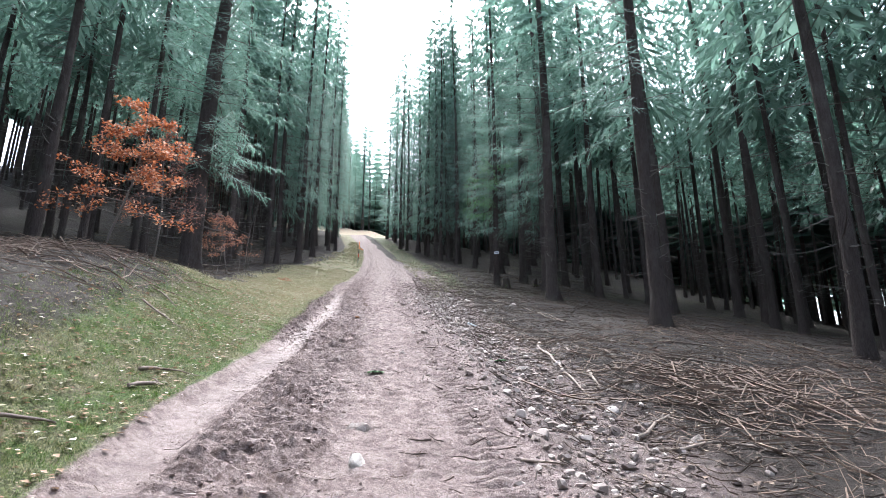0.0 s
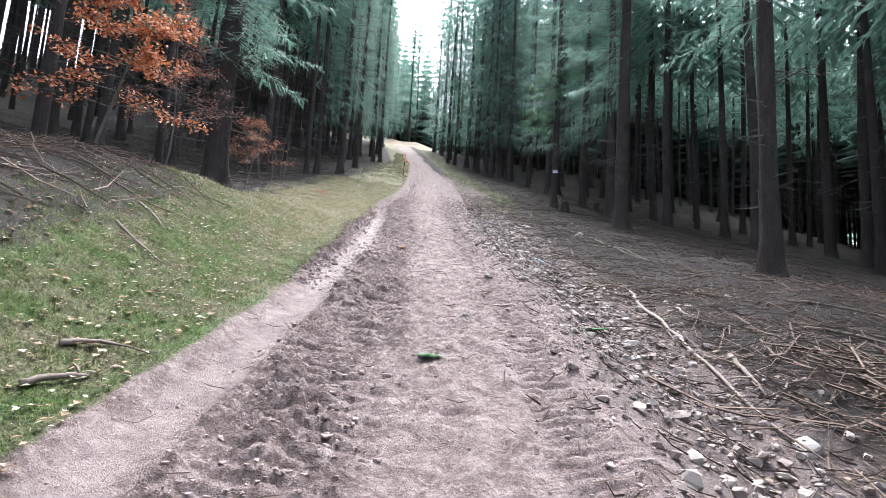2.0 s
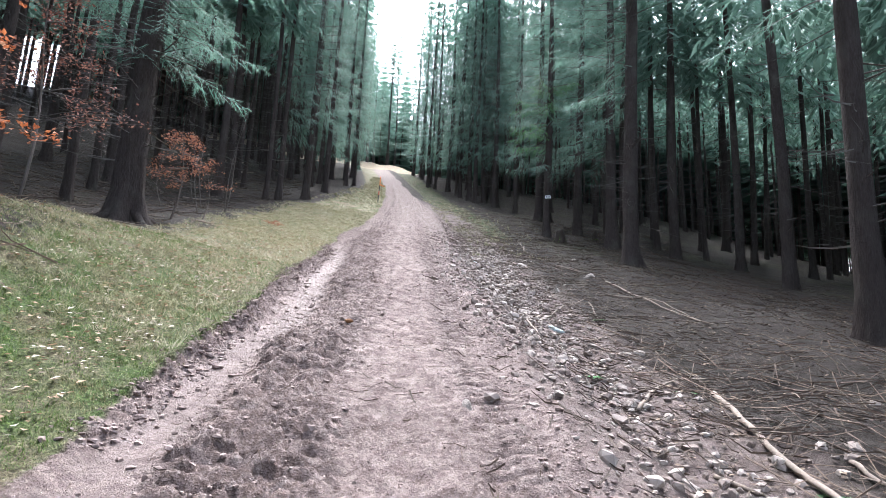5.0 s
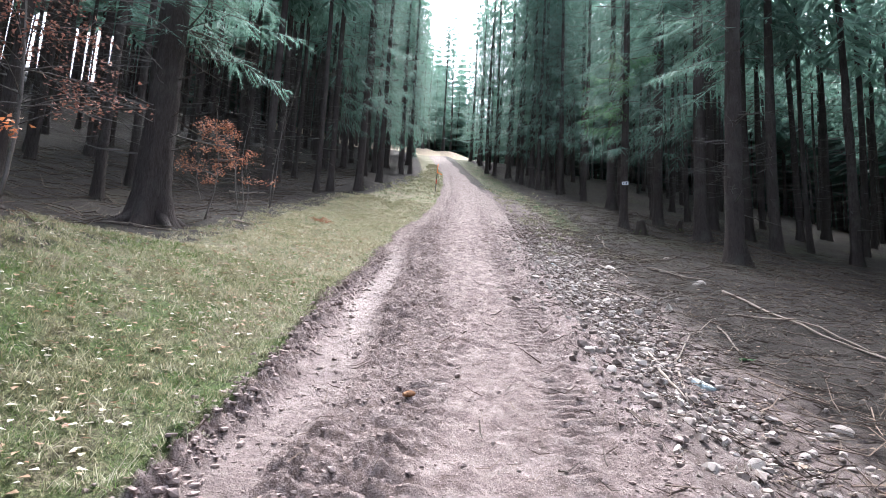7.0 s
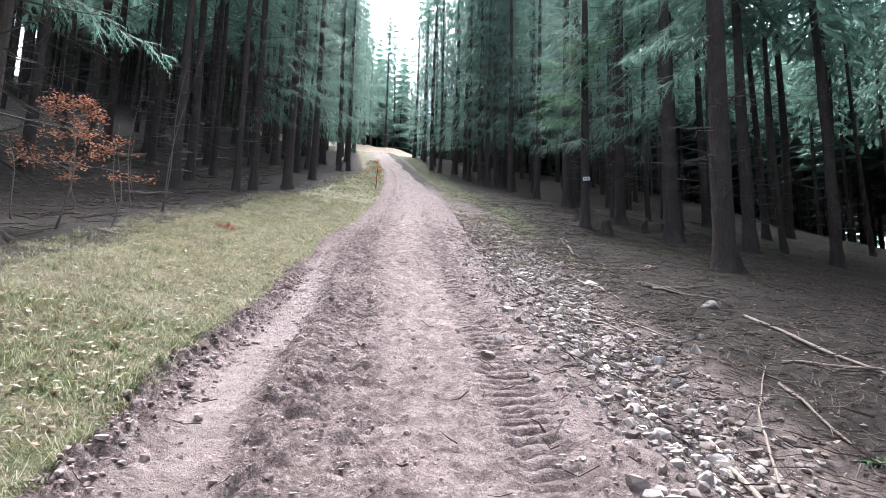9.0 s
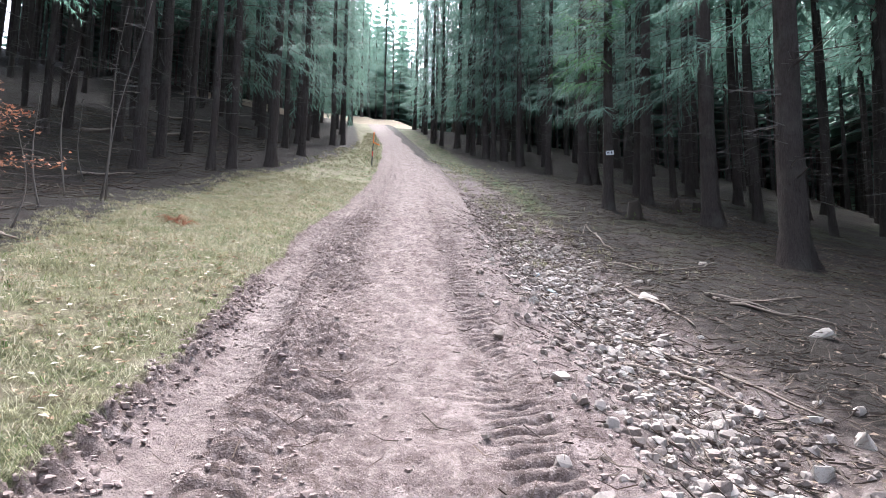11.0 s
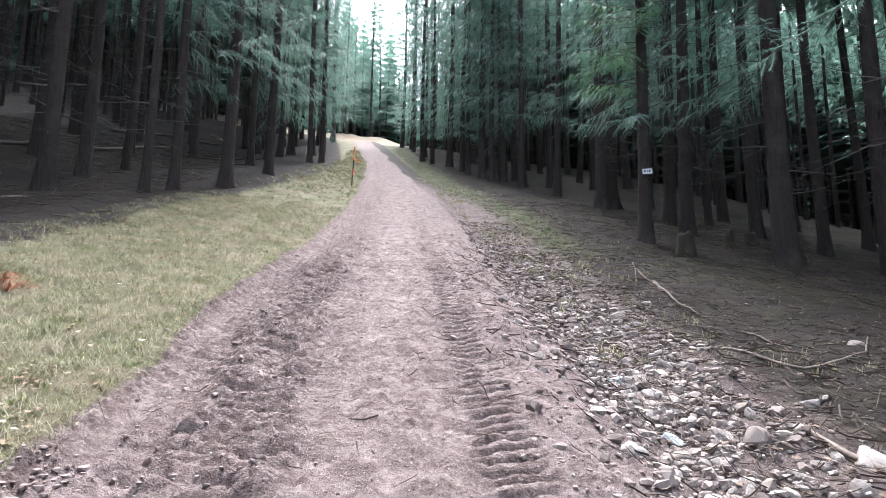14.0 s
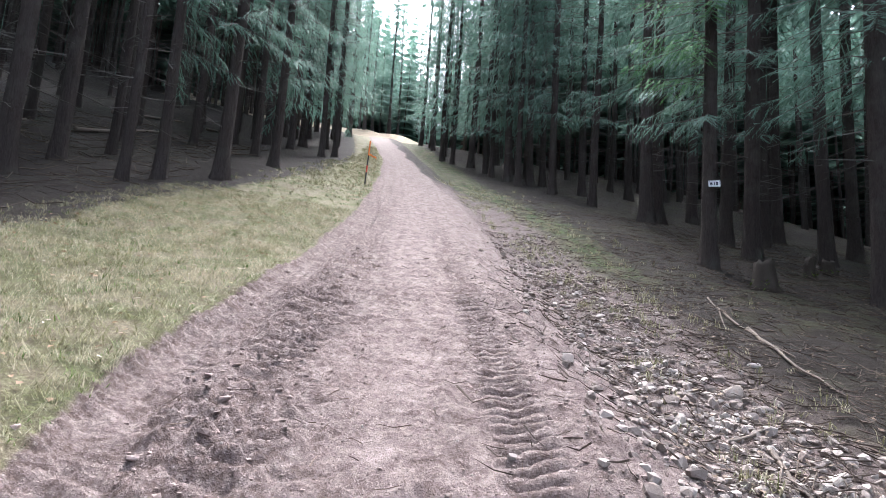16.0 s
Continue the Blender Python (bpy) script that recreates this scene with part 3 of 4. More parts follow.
def spruce(seed, height, radius, label, group, low_road, low_wood, widest, fine_to, dead, dead_high, flare=0.8, sides=12, per=5, whorl=0.55, grade=2):
    tree = tagged(new("spruce_tree"), label, "tree", group)
    part("trunk", trunk_mesh(height, radius, seed, flare, sides), tree)
    if dead:
        tagged(part("deadwood", dead_branches(seed + 1, dead, 1.3, dead_high, radius, height), tree, "bare grey dead branches"), kind="stuff")
    part("crown", crown(seed + 2, height, low_road, low_wood, widest, fine_to, whorl, per, grade), tree)
    return tree


def placed(x, y, turn, wide=1.0, tall=1.0, lean=(0.0, 0.0)):
    tilt = Matrix.Rotation(radians(lean[0]), 4, "X") @ Matrix.Rotation(radians(lean[1]), 4, "Y")
    return Matrix.Translation((x, y, float(base_z(x, y)) - 0.03)) @ tilt @ Matrix.Rotation(radians(turn), 4, "Z") @ Matrix.Diagonal((wide, wide, tall, 1))


def far_woods(r, spots):
    """The rest of the stand, past counting, as one sheet of simpler trees, with unseen ones behind the start to block
    light.
    """
    heap, made, tries = Heap(), 0, 0
    taken = np.array(spots)
    while made < 1500 and tries < 40000:
        tries += 1
        side = 1 if r.uniform() < 0.6 else -1
        # trees below y = -10 are never seen; added to keep light off the floor
        y = r.uniform(-30, 125)
        x = float(bend(y)) + side * (5.0 + (58 if side > 0 else 38) * r.uniform() ** 0.85)
        if r.uniform() < 0.2:
            y = r.uniform(100, 126)
            x = float(bend(y)) + side * r.uniform(1.0, 36)
        if y > 44 and side > 0 and x - float(bend(y)) > 30 and r.uniform() < 0.2 or -10 < y < 66 and (side > 0 and x < 30 or side < 0 and x > -30) or 70 < y < 94 and -6 < x - float(bend(y)) < 11:
            continue
        if ((taken[:, 0] - x) ** 2 + (taken[:, 1] - y) ** 2).min() < 1.8**2:
            continue
        taken = np.append(taken, [[x, y]], 0)
        made += 1
        z0, h, rad = float(base_z(x, y)), r.uniform(17, 24), r.uniform(0.1, 0.19)
        foot = np.array([x, y, z0])
        lean = r.normal(0, 0.015, 2) + [0, 0.04]
        s = np.array([0, 0.25, 0.6, 1.0])
        line = foot + np.stack([lean[0] * h * s, lean[1] * h * s, h * s - 0.2 * (s == 0)], -1)
        heap.add(*tube(line, rad * (1.02 - s), 6), 0)
        count = 34
        zz, a, n = r.uniform(0.8, 9, count), r.uniform(0, 6.3, count), r.uniform(0.6, 1.9, count)
        p = foot + np.stack([lean[0] * zz, lean[1] * zz, zz], -1)
        e = p + np.stack([np.cos(a) * n, np.sin(a) * n, r.uniform(-0.35, 0.1, count) * n], -1)
        up = np.array([0, 0, 0.022])
        v = np.stack([p - up, p + up, e], 1).reshape(-1, 3)
        heap.add(v, np.arange(count * 3).reshape(-1, 3), 0)
        low = r.uniform(2.0, 5) if y > 94 else r.uniform(5.5, 9) if side > 0 else r.uniform(8, 12)
        for z in np.arange(low, h, 0.85):
            t = (z - low) / (h - low)
            n = 2.5 * (1 - t) ** 0.8 + 0.3
            a = r.uniform(0, 6.3) + np.arange(6) * 1.05 + r.uniform(-0.3, 0.3, 6)
            m = n * r.uniform(0.7, 1.1, 6)
            way = np.stack([np.cos(a), np.sin(a), np.full(6, -0.35)], -1)
            flat = np.stack([-np.sin(a), np.cos(a), np.zeros(6)], -1)
            c = foot + [lean[0] * z, lean[1] * z, z]
            w = (0.42 * m)[:, None]
            mid = c + way * (m * 0.55)[:, None]
            v = np.stack([np.broadcast_to(c, (6, 3)), mid + flat * w - [0, 0, 0.2], c + way * m[:, None], mid - flat * w - [0, 0, 0.2], mid + [0, 0, 0.12]], 1).reshape(-1, 3)
            k = np.arange(6)[:, None] * 5
            heap.add(v, np.concatenate([k + [0, 1, 4], k + [1, 2, 4], k + [2, 3, 4], k + [3, 0, 4]]), 1)
    tagged(new("far_woods", heap.mesh("far_woods", [BARK, NEEDLES])), "dense dark spruce forest further back, with unseen light-blocking trees behind the start", "forest", kind="stuff")


def low_boughs(tree, turn):
    """Fresh green boughs that reach low towards the track."""
    r = np.random.default_rng(55)
    for z, a, n in ((3.9, 178, 2.2), (4.4, 215, 2.4), (4.9, 165, 2.7), (5.4, 250, 2.2), (5.8, 195, 2.8), (6.4, 225, 2.5), (6.6, 300, 2.2)):
        heap = Heap()
        for k in range(3):
            frond(heap, r, np.array([0, 0, z + 0.12 * k]), radians(a - turn + 7 * k), n * r.uniform(0.75, 1.0), 2, 0.35)
        part("bough", heap.mesh("bough", [NEEDLES_FRESH, TWIG_DEAD]), tree, "fresh green drooping bough")


def plant_forest():
    r = np.random.default_rng(3)
    edge = [spruce(100 + 10 * k, 23 + k, rad, EDGE_LABEL, "spruces along the track", low, 9.0, wide, 13, 40, 9.5) for k, (rad, low, wide) in
            enumerate([(0.26, 4.0, 3.2), (0.21, 3.2, 2.8), (0.23, 5.6, 3.0)])]
    rows = [spruce(150 + 10 * k, 22 + k, rad, EDGE_LABEL, "spruces along the track", low, 8.0, wide, 14, 14, 8, 0.6, 8, 5, 0.68, 1) for k, (rad, low, wide) in
            enumerate([(0.25, 3.0, 3.7), (0.21, 2.5, 3.3), (0.23, 3.6, 3.5)])]
    inner = [spruce(200 + 10 * k, 22 + k, rad, INNER_LABEL, "spruces of the forest", 9.0, 9.0, 3.0, 0, 42, 10.5, 0.6, 10, 5, 0.6) for k, rad in enumerate([0.2, 0.17, 0.22])]
    far = [spruce(300 + 10 * k, 22, rad, INNER_LABEL, "spruces of the forest", 8.0 + k, 8.0 + k, 3.2, 0, 20, 9, 0.5, 7, 5, 0.75) for k, rad in enumerate([0.17, 0.15])]
    spots = []
    # trees told apart one by one: place, trunk width, kind
    right = [(7.05, 24.3, 0.56, 2), (8.5, 30.1, 0.54, 0), (11.3, 30.5, 0.48, 3), (6.95, 14.55, 0.46, 2), (12.0, 24.2, 0.46, 3), (10.3, 12.3, 0.45, 3), (15.1, 22.2, 0.42, 3),
             (8.1, 33.7, 0.44, 0), (6.3, 32.2, 0.36, 1), (17.8, 38.5, 0.48, 3), (8.7, 36.0, 0.4, 1), (7.2, 37.8, 0.46, 0), (7.8, 38.5, 0.42, 2), (11.0, 35.2, 0.42, 3),
             (12.4, 39.5, 0.4, 3), (13.1, 36.9, 0.4, 3), (6.5, 41.0, 0.3, 1), (5.6, 43.4, 0.3, 1)]
    upper = [(5.95, 44.7, 0.28), (5.3, 46.3, 0.3), (4.65, 45.6, 0.26), (4.45, 47.2, 0.34), (4.0, 49.3, 0.26), (3.9, 51.1, 0.3), (3.45, 54.2, 0.4), (2.55, 56.2, 0.26), (1.95, 57.2, 0.3), (2.3, 60.1, 0.24), (1.65, 63.8, 0.3),
             (0.8, 68.6, 0.32), (1.5, 66.4, 0.24), (1.9, 70.2, 0.26), (-4.3, 55.6, 0.34), (-4.5, 52.0, 0.34), (-4.7, 65.7, 0.4), (-5.2, 60.6, 0.26), (-5.6, 63.4, 0.24), (-4.9, 68.3, 0.26)]
    left = [(-4.65, 35.2, 0.42, 0), (-4.3, 39.5, 0.36, 1), (-5.65, 34.1, 0.34, 1), (-3.95, 47.2, 0.32, 1), (-3.5, 48.3, 0.3, 1), (-7.8, 32.1, 0.46, 3), (-8.05, 34.3, 0.42, 3),
            (-9.0, 39.3, 0.4, 3), (-15.0, 51.7, 0.4, 3), (-10.3, 49.9, 0.38, 3), (-5.3, 41.0, 0.3, 1), (-11.0, 29.5, 0.42, 3), (-17.9, 33.5, 0.42, 3), (-6.0, 33.1, 0.3, 3), (-9.6, 25.6, 0.3, 3), (-12.2, 36.5, 0.4, 3),
            (-8.85, 22.8, 0.34, 3), (-24.0, 43.0, 0.44, 3), (-9.6, 20.4, 0.34, 3)]
    for x, y, d, kind in right + left:
        spots.append((x, y))
        if kind < 3:
            proto = edge[kind]
            base = (0.52, 0.42, 0.46)[kind]
        else:
            k = int(r.integers(3))
            proto, base = inner[k], (0.4, 0.34, 0.44)[k]
        turn = r.uniform(-30, 30) + (180 if x < 0 else 0) if kind < 3 else r.uniform(0, 360)
        tree = copy_thing(proto, placed(x, y, turn, (0.78 if x < 0 else 0.84) * d / base, r.uniform(0.94, 1.08), (-2.5 + r.uniform(-0.8, 0.8), r.uniform(-0.8, 0.8))))
        if (x, y) == (6.3, 32.2):
            low_boughs(tree, turn)
    spots.append((-5.9, 19.6))
    # the close rows that line the track higher up, on both sides
    for x, y, d in upper:
        k = int(r.integers(3))
        spots.append((x, y))
        turn = r.uniform(-35, 35) + (180 if x < float(bend(y)) else 0)
        copy_thing(rows[k], placed(x, y, turn, d / (0.5, 0.42, 0.46)[k], r.uniform(0.85, 1.0), (-2.0 + r.uniform(-1, 1), r.uniform(-1, 1))))
    # a second line behind them, and the trees that close the clearing
    for y in np.arange(44.5, 78, 1.4):
        for side in (1, -1):
            if side > 0 and r.uniform() < 0.45:
                continue
            x = float(bend(y)) + side * (r.uniform(6.0, 8.5) if side > 0 else r.uniform(4.6, 7.5))
            y2 = y + r.uniform(-0.6, 0.6)
            if min((x - a) ** 2 + (y2 - b) ** 2 for a, b in spots) > 1.2:
                spots.append((x, y2))
                copy_thing(rows[int(r.integers(3))], placed(x, y2, r.uniform(-40, 40) + (180 if side < 0 else 0), r.uniform(0.6, 0.8), r.uniform(0.85, 1.05), (-2.0 + r.uniform(-1, 1), r.uniform(-1, 1))))
    for k in range(40):
        y = r.uniform(86, 104)
        x = float(bend(y)) + r.uniform(-8, 12)
        if min((x - a) ** 2 + (y - b) ** 2 for a, b in spots) > 4.0:
            spots.append((x, y))
            copy_thing(rows[int(r.integers(3))], placed(x, y, r.uniform(0, 360), r.uniform(0.65, 0.95), r.uniform(0.75, 1.0), (r.uniform(-2, 1), r.uniform(-1, 1))))
    # the stand behind, thinner with distance
    out_r = smoothed([-60, 4, 10, 20, 24, 28, 33, 40, 45, 130], [16, 16, 14, 13.5, 13, 13, 10.5, 8.5, 6.0, 5.5], 0.5, 1.0)
    out_l = smoothed([-60, 10, 17, 22, 28, 33, 36, 45, 48, 130], [10, 9.5, 8.5, 8.5, 9, 7.5, 6.4, 5.2, 4.8, 4.8], 0.5, 1.0)
    made = tries = 0
    while made < 255 and tries < 9000:
        tries += 1
        side = 1 if r.uniform() < 0.52 else -1
        y = r.uniform(-10, 70)
        deep = 24 * r.uniform() ** 1.1
        x = float(bend(y)) + side * ((out_r if side > 0 else out_l)(y) + deep)
        if min((x - a) ** 2 + (y - b) ** 2 for a, b in spots) < (1.9 + 0.04 * deep + (1.2 if y < 4 else 0)) ** 2 or (-9 < x < 0 and y < 17) or (side < 0 and deep > 21):
            continue
        spots.append((x, y))
        made += 1
        lit = deep < 2.5 and y > 40 and r.uniform() < 0.4
        proto = rows[int(r.integers(3))] if lit else inner[int(r.integers(3))] if deep < 8 and y > 2 else far[int(r.integers(2))]
        copy_thing(proto, placed(x, y, r.uniform(0, 360), r.uniform(0.62, 0.95), r.uniform(0.85, 1.1), (-2.5 + r.uniform(-1.2, 1.2), r.uniform(-1.2, 1.2))))
    far_woods(r, spots)
    for t in edge + rows + inner + far:
        for o in (*t.children_recursive, t):
            bpy.data.objects.remove(o)


plant_forest()

# the old spruce on the left verge, with spread roots
big = spruce(900, 24, 0.31, "thick old spruce with spreading roots beside the grass verge", "", 4.0, 5.2, 2.9, 12, 80, 6.5, 1.1, 24, 5)
for k in range(7):
    a, n = k * 0.9 + 0.3 * math.sin(3 * k), 0.75 + 0.35 * math.sin(5 * k + 1)
    u = np.linspace(0, 1, 6)
    wind = 0.18 * np.sin(3 * u + k) * u
    v, f = tube(np.stack([np.cos(a) * (0.2 + n * u) - np.sin(a) * wind, np.sin(a) * (0.2 + n * u) + np.cos(a) * wind, 0.32 * (1 - u) ** 2 - 0.1 * u], -1), 0.13 * (1 - 0.75 * u), 8)
    part("root", mesh_of("root", v, f, [BARK], True), big)
big.matrix_basis = placed(-5.9, 19.6, 180, 1.0, 1.0, (-2.5, 1.5))

# ---- young beeches and bare saplings ----


def broadleaf(name, label, category, seed, height, reach, first, boughs, leaves, leaf_mat, leaf_size, stem=0.035, lean=(0.1, 0.0)):
    r = np.random.default_rng(seed)
    thing = tagged(new(name), label, category)
    wood, leafage = Heap(), Heap()
    s = np.linspace(0, 1, 8)
    line = np.stack([lean[0] * height * s + 0.08 * np.sin(5 * s + seed), lean[1] * height * s + 0.08 * np.sin(4 * s), -0.1 + s * height], -1)
    wood.add(*tube(line, stem * (1 - 0.85 * s), 6))
    tips = []
    for _ in range(boughs):
        t = r.uniform(first, 0.97)
        at = np.array([np.interp(t, s, line[:, i]) for i in range(3)])
        a, n = r.uniform(0, 6.3), reach * (1.25 - t) * r.uniform(0.6, 1.1)
        u = np.linspace(0, 1, 4)
        p = at + np.stack([np.cos(a) * n * u, np.sin(a) * n * u, n * (0.28 * u - 0.2 * u**2)], -1)
        wood.add(*tube(p, stem * 0.35 * (1 - 0.8 * u), 4))
        for _ in range(4):
            k = r.uniform(0.3, 1.0)
            q = p[0] + (p[-1] - p[0]) * k + [0, 0, 0.02]
            b, m = a + r.uniform(-1.1, 1.1), n * r.uniform(0.2, 0.5)
            e = q + [np.cos(b) * m, np.sin(b) * m, r.uniform(-0.1, 0.15) * m]
            wood.add(*tube(np.stack([q, e]), [stem * 0.14, 0.002], 3))
            tips += [(q, e)]
    part("stem", wood.mesh("stem", [SAPLING_BARK], True), thing)
    for _ in range(leaves):
        q, e = tips[int(r.integers(len(tips)))]
        c = q + (e - q) * r.uniform(0, 1.1) + r.normal(0, 0.05, 3)
        x = r.normal(0, 1, 3) * [1, 1, 0.45]
        x /= np.linalg.norm(x)
        y = np.cross(x, r.normal(0, 0.35, 3) + [0, 0, 1])
        y /= np.linalg.norm(y)
        w = leaf_size * r.uniform(0.6, 1.2)
        fold = np.cross(x, y) * w * 0.15
        leafage.add([c, c + x * w * 0.5 + y * w * 0.32 + fold, c + x * w, c + x * w * 0.5 - y * w * 0.32 + fold], [[0, 1, 2], [0, 2, 3]])
    if leaves:
        part("foliage", leafage.mesh("foliage", [leaf_mat]), thing)
    return thing


def stood(thing, x, y, turn=0.0, tilt=(0, 0)):
    thing.matrix_basis = Matrix.Translation((x, y, float(land_z(x, y)))) @ pose(0, 0, 0, tilt[0], tilt[1], turn)
    return thing


stood(broadleaf("beech_sapling", "young beech still holding bright orange dry leaves", "tree", 11, 3.1, 1.45, 0.25, 34, 3800, BEECH_LEAF, 0.075, 0.03, (0.16, -0.02)), -5.1, 11.9)
stood(broadleaf("beech_shrub", "small beech shrub with faded orange leaves beside the verge", "shrub", 12, 2.5, 1.1, 0.35, 22, 1500, FADED_LEAF, 0.06, 0.02, (0.05, 0.0)), -5.5, 21.2)
stood(broadleaf("brown_shrub", "leggy shrub with sparse dull brown leaves", "shrub", 13, 3.8, 1.5, 0.3, 34, 1500, DULL_LEAF, 0.06, 0.028, (0.04, 0.0)), -5.5, 15.2)
for k, (x, y, h, tx) in enumerate([(-5.3, 24.6, 3.4, 8), (-6.15, 25.1, 3.0, -6), (-5.4, 25.2, 4.2, 3), (-5.75, 23.8, 2.0, -5), (-7.4, 25.3, 1.8, 4), (-7.5, 28.6, 2.2, 2), (-6.5, 21.8, 1.6, 5), (-5.0, 21.9, 1.4, -4)]):
    stood(tagged(broadleaf("sapling", "thin bare leafless sapling at the forest edge", "sapling", 20 + k, h, 0.7, 0.25, 9, 0, None, 0.1, 0.018), group="bare saplings"), x, y, 40 * k, (tx, tx * 0.6))

# ---- marker post, numbered plate, stumps ----


def box_mesh(name, size, mat, bevel=0.004):
    bm = bmesh.new()
    bmesh.ops.create_cube(bm, size=1.0)
    bmesh.ops.scale(bm, vec=size, verts=bm.verts)
    bmesh.ops.bevel(bm, geom=bm.edges[:], offset=bevel, segments=2, affect="EDGES")
    me = bpy.data.meshes.new(name)
    bm.to_mesh(me)
    bm.free()
    me.materials.append(mat)
    return me


def marker_post():
    post = tagged(new("marker_post"), "thin black stake with an orange painted top and ribbon", "post")
    for name, a, b, mat, label in (("stake", -0.25, 0.95, BLACK, "black lower stake"), ("red_band", 0.4, 0.62, RED, "red painted band"), ("top", 0.95, 1.42, ORANGE, "orange painted top")):
        wide = 0.026 if name == "red_band" else 0.023
        v, f = tube([(0, 0, a), (0, 0, (a + b) / 2), (0, 0, b)], [wide] * 3, 8)
        part(name, mesh_of(name, v, f, [mat]), post, label)
    s = np.linspace(0, 1, 8)
    upper = np.stack([0.02 + 0.24 * s, 0.02 * np.sin(6 * s), 1.0 - 0.1 * s**2 + 0.015 * np.sin(9 * s)], -1)
    v = np.concatenate([upper, upper + [0, 0.01, -0.05], upper + [0, 0.004, 0], upper + [0, 0.014, -0.05]])
    q = np.arange(7)
    f = np.concatenate([np.stack([q, q + 1, q + 9, q + 8], -1), np.stack([q + 16, q + 24, q + 25, q + 17], -1)])
    part("ribbon", mesh_of("ribbon", v, f, [ORANGE], True), post, "fluttering orange ribbon")
    stood(post, -1.38, 39.4, 0, (2, 3))


marker_post()


def number_plate():
    plate = tagged(new("number_plate"), "small white plate with dark markings fixed to a spruce trunk", "sign")
    part("plate", box_mesh("plate", (0.24, 0.012, 0.13), WHITE), plate)
    for k, (w, x, h) in enumerate([(0.05, -0.065, 0.045), (0.018, -0.005, 0.07), (0.04, 0.05, 0.07)]):
        mark = part("marking", box_mesh("marking", (w, 0.004, h), DARK_MARK, 0.001), plate)
        mark.location = (x, -0.008, 0.0)
    for x in (-0.1, 0.1):
        v, f = tube([(x, -0.004, 0.045), (x, -0.012, 0.045)], [0.006, 0.005], 8)
        part("nail", mesh_of("nail", v, f, [DARK_MARK]), plate)
    plate.matrix_basis = Matrix.Translation((6.27, 31.975, float(base_z(6.3, 32.2)) + 1.72)) @ pose(0, 0, 0, 0, -4, -8)


number_plate()


def stump(x, y, radius, height, seed, label):
    r = np.random.default_rng(seed)
    thing = tagged(new("tree_stump"), label, "stump", "stumps")
    z = np.array([-0.2, 0.0, 0.1, 0.25, 0.6, 0.9, 1.0]) * height
    a = np.arange(14)
    wob = 1 + 0.7 * np.exp(-np.clip(z, 0, None) / 0.12)[:, None] * (0.5 + 0.5 * np.cos(a * 5 * 2 * np.pi / 14))[None] + 0.08 * r.standard_normal((7, 14))
    v, f = tube(np.stack([0.02 * z, 0.01 * z, z], -1), np.full(7, radius) * [1, 1, 1, 1, 0.95, 0.92, 0.8], 14, wob)
    top = v[:, 2] > height * 0.95
    v[top, 2] += 0.12 * height * r.standard_normal(top.sum())
    part("wood", mesh_of("wood", v, f, [STUMP_WOOD], True), thing)
    h = Heap()
    for _ in range(120):
        b, q = r.uniform(0, 6.3), r.uniform(0.7, 1.3) * radius
        c = np.array([np.cos(b) * q, np.sin(b) * q, r.uniform(0.02, 0.35) * height])
        d = r.normal(0, 0.02, (3, 3))
        h.add(c + d, [[0, 1, 2]])
    tagged(part("moss", h.mesh("moss", [MOSS]), thing, "green moss round the foot"), kind="stuff")
    stood(thing, x, y, seed * 37)


stump(6.45, 30.5, 0.19, 0.5, 1, "dark rotten tree stump on the forest floor")
stump(8.4, 32.1, 0.1, 0.42, 2, "slim dark broken tree stump on the forest floor")
stump(9.6, 33.2, 0.14, 0.3, 3, "low rotten tree stump on the forest floor")
stump(-6.2, 9.9, 0.26, 0.4, 4, "mossy old stump among brushwood")

# ---- sticks ----


def stick(points, thick, seed, label="weathered grey-brown fallen branch on the needle litter", lift=0.015, twigs=2):
    r = np.random.default_rng(seed)
    thing = tagged(new("fallen_branch"), label, "branch", "fallen branches")
    at = np.linspace(0, 1, len(points))
    s = np.linspace(0, 1, 4 * len(points))
    flat = np.stack([np.interp(s, at, [p[k] for p in points]) for k in (0, 1)], -1)
    flat[1:-1] += r.normal(0, thick * 0.35, (len(s) - 2, 2))
    z = land_z(flat[:, 0], flat[:, 1])
    k = np.array([0.25, 0.5, 0.25])
    z = np.maximum(z, np.convolve(np.pad(z, 1, mode="edge"), k, "valid")) + thick * 0.7 + lift * np.sin(np.pi * s)
    line = np.column_stack([flat, z])
    origin = line[0].copy()
    line -= origin
    v, f = tube(line, thick * (1 - 0.6 * s) * r.uniform(0.9, 1.1, len(s)), 7)
    part("shaft", mesh_of("shaft", v, f, [STICK], True), thing)
    for _ in range(twigs):
        q = line[int(r.integers(2, len(s) - 1))]
        b, m = r.uniform(0, 6.3), r.uniform(0.12, 0.4)
        e = q + [np.cos(b) * m, np.sin(b) * m, 0.0]
        e[2] = float(land_z(e[0] + origin[0], e[1] + origin[1])) - origin[2] + 0.03
        v, f = tube(np.stack([q, (q + e) / 2 + [0, 0, 0.015], e]), [thick * 0.4, thick * 0.3, 0.003], 5)
        part("side_twig", mesh_of("side_twig", v, f, [STICK], True), thing)
    thing.location = origin


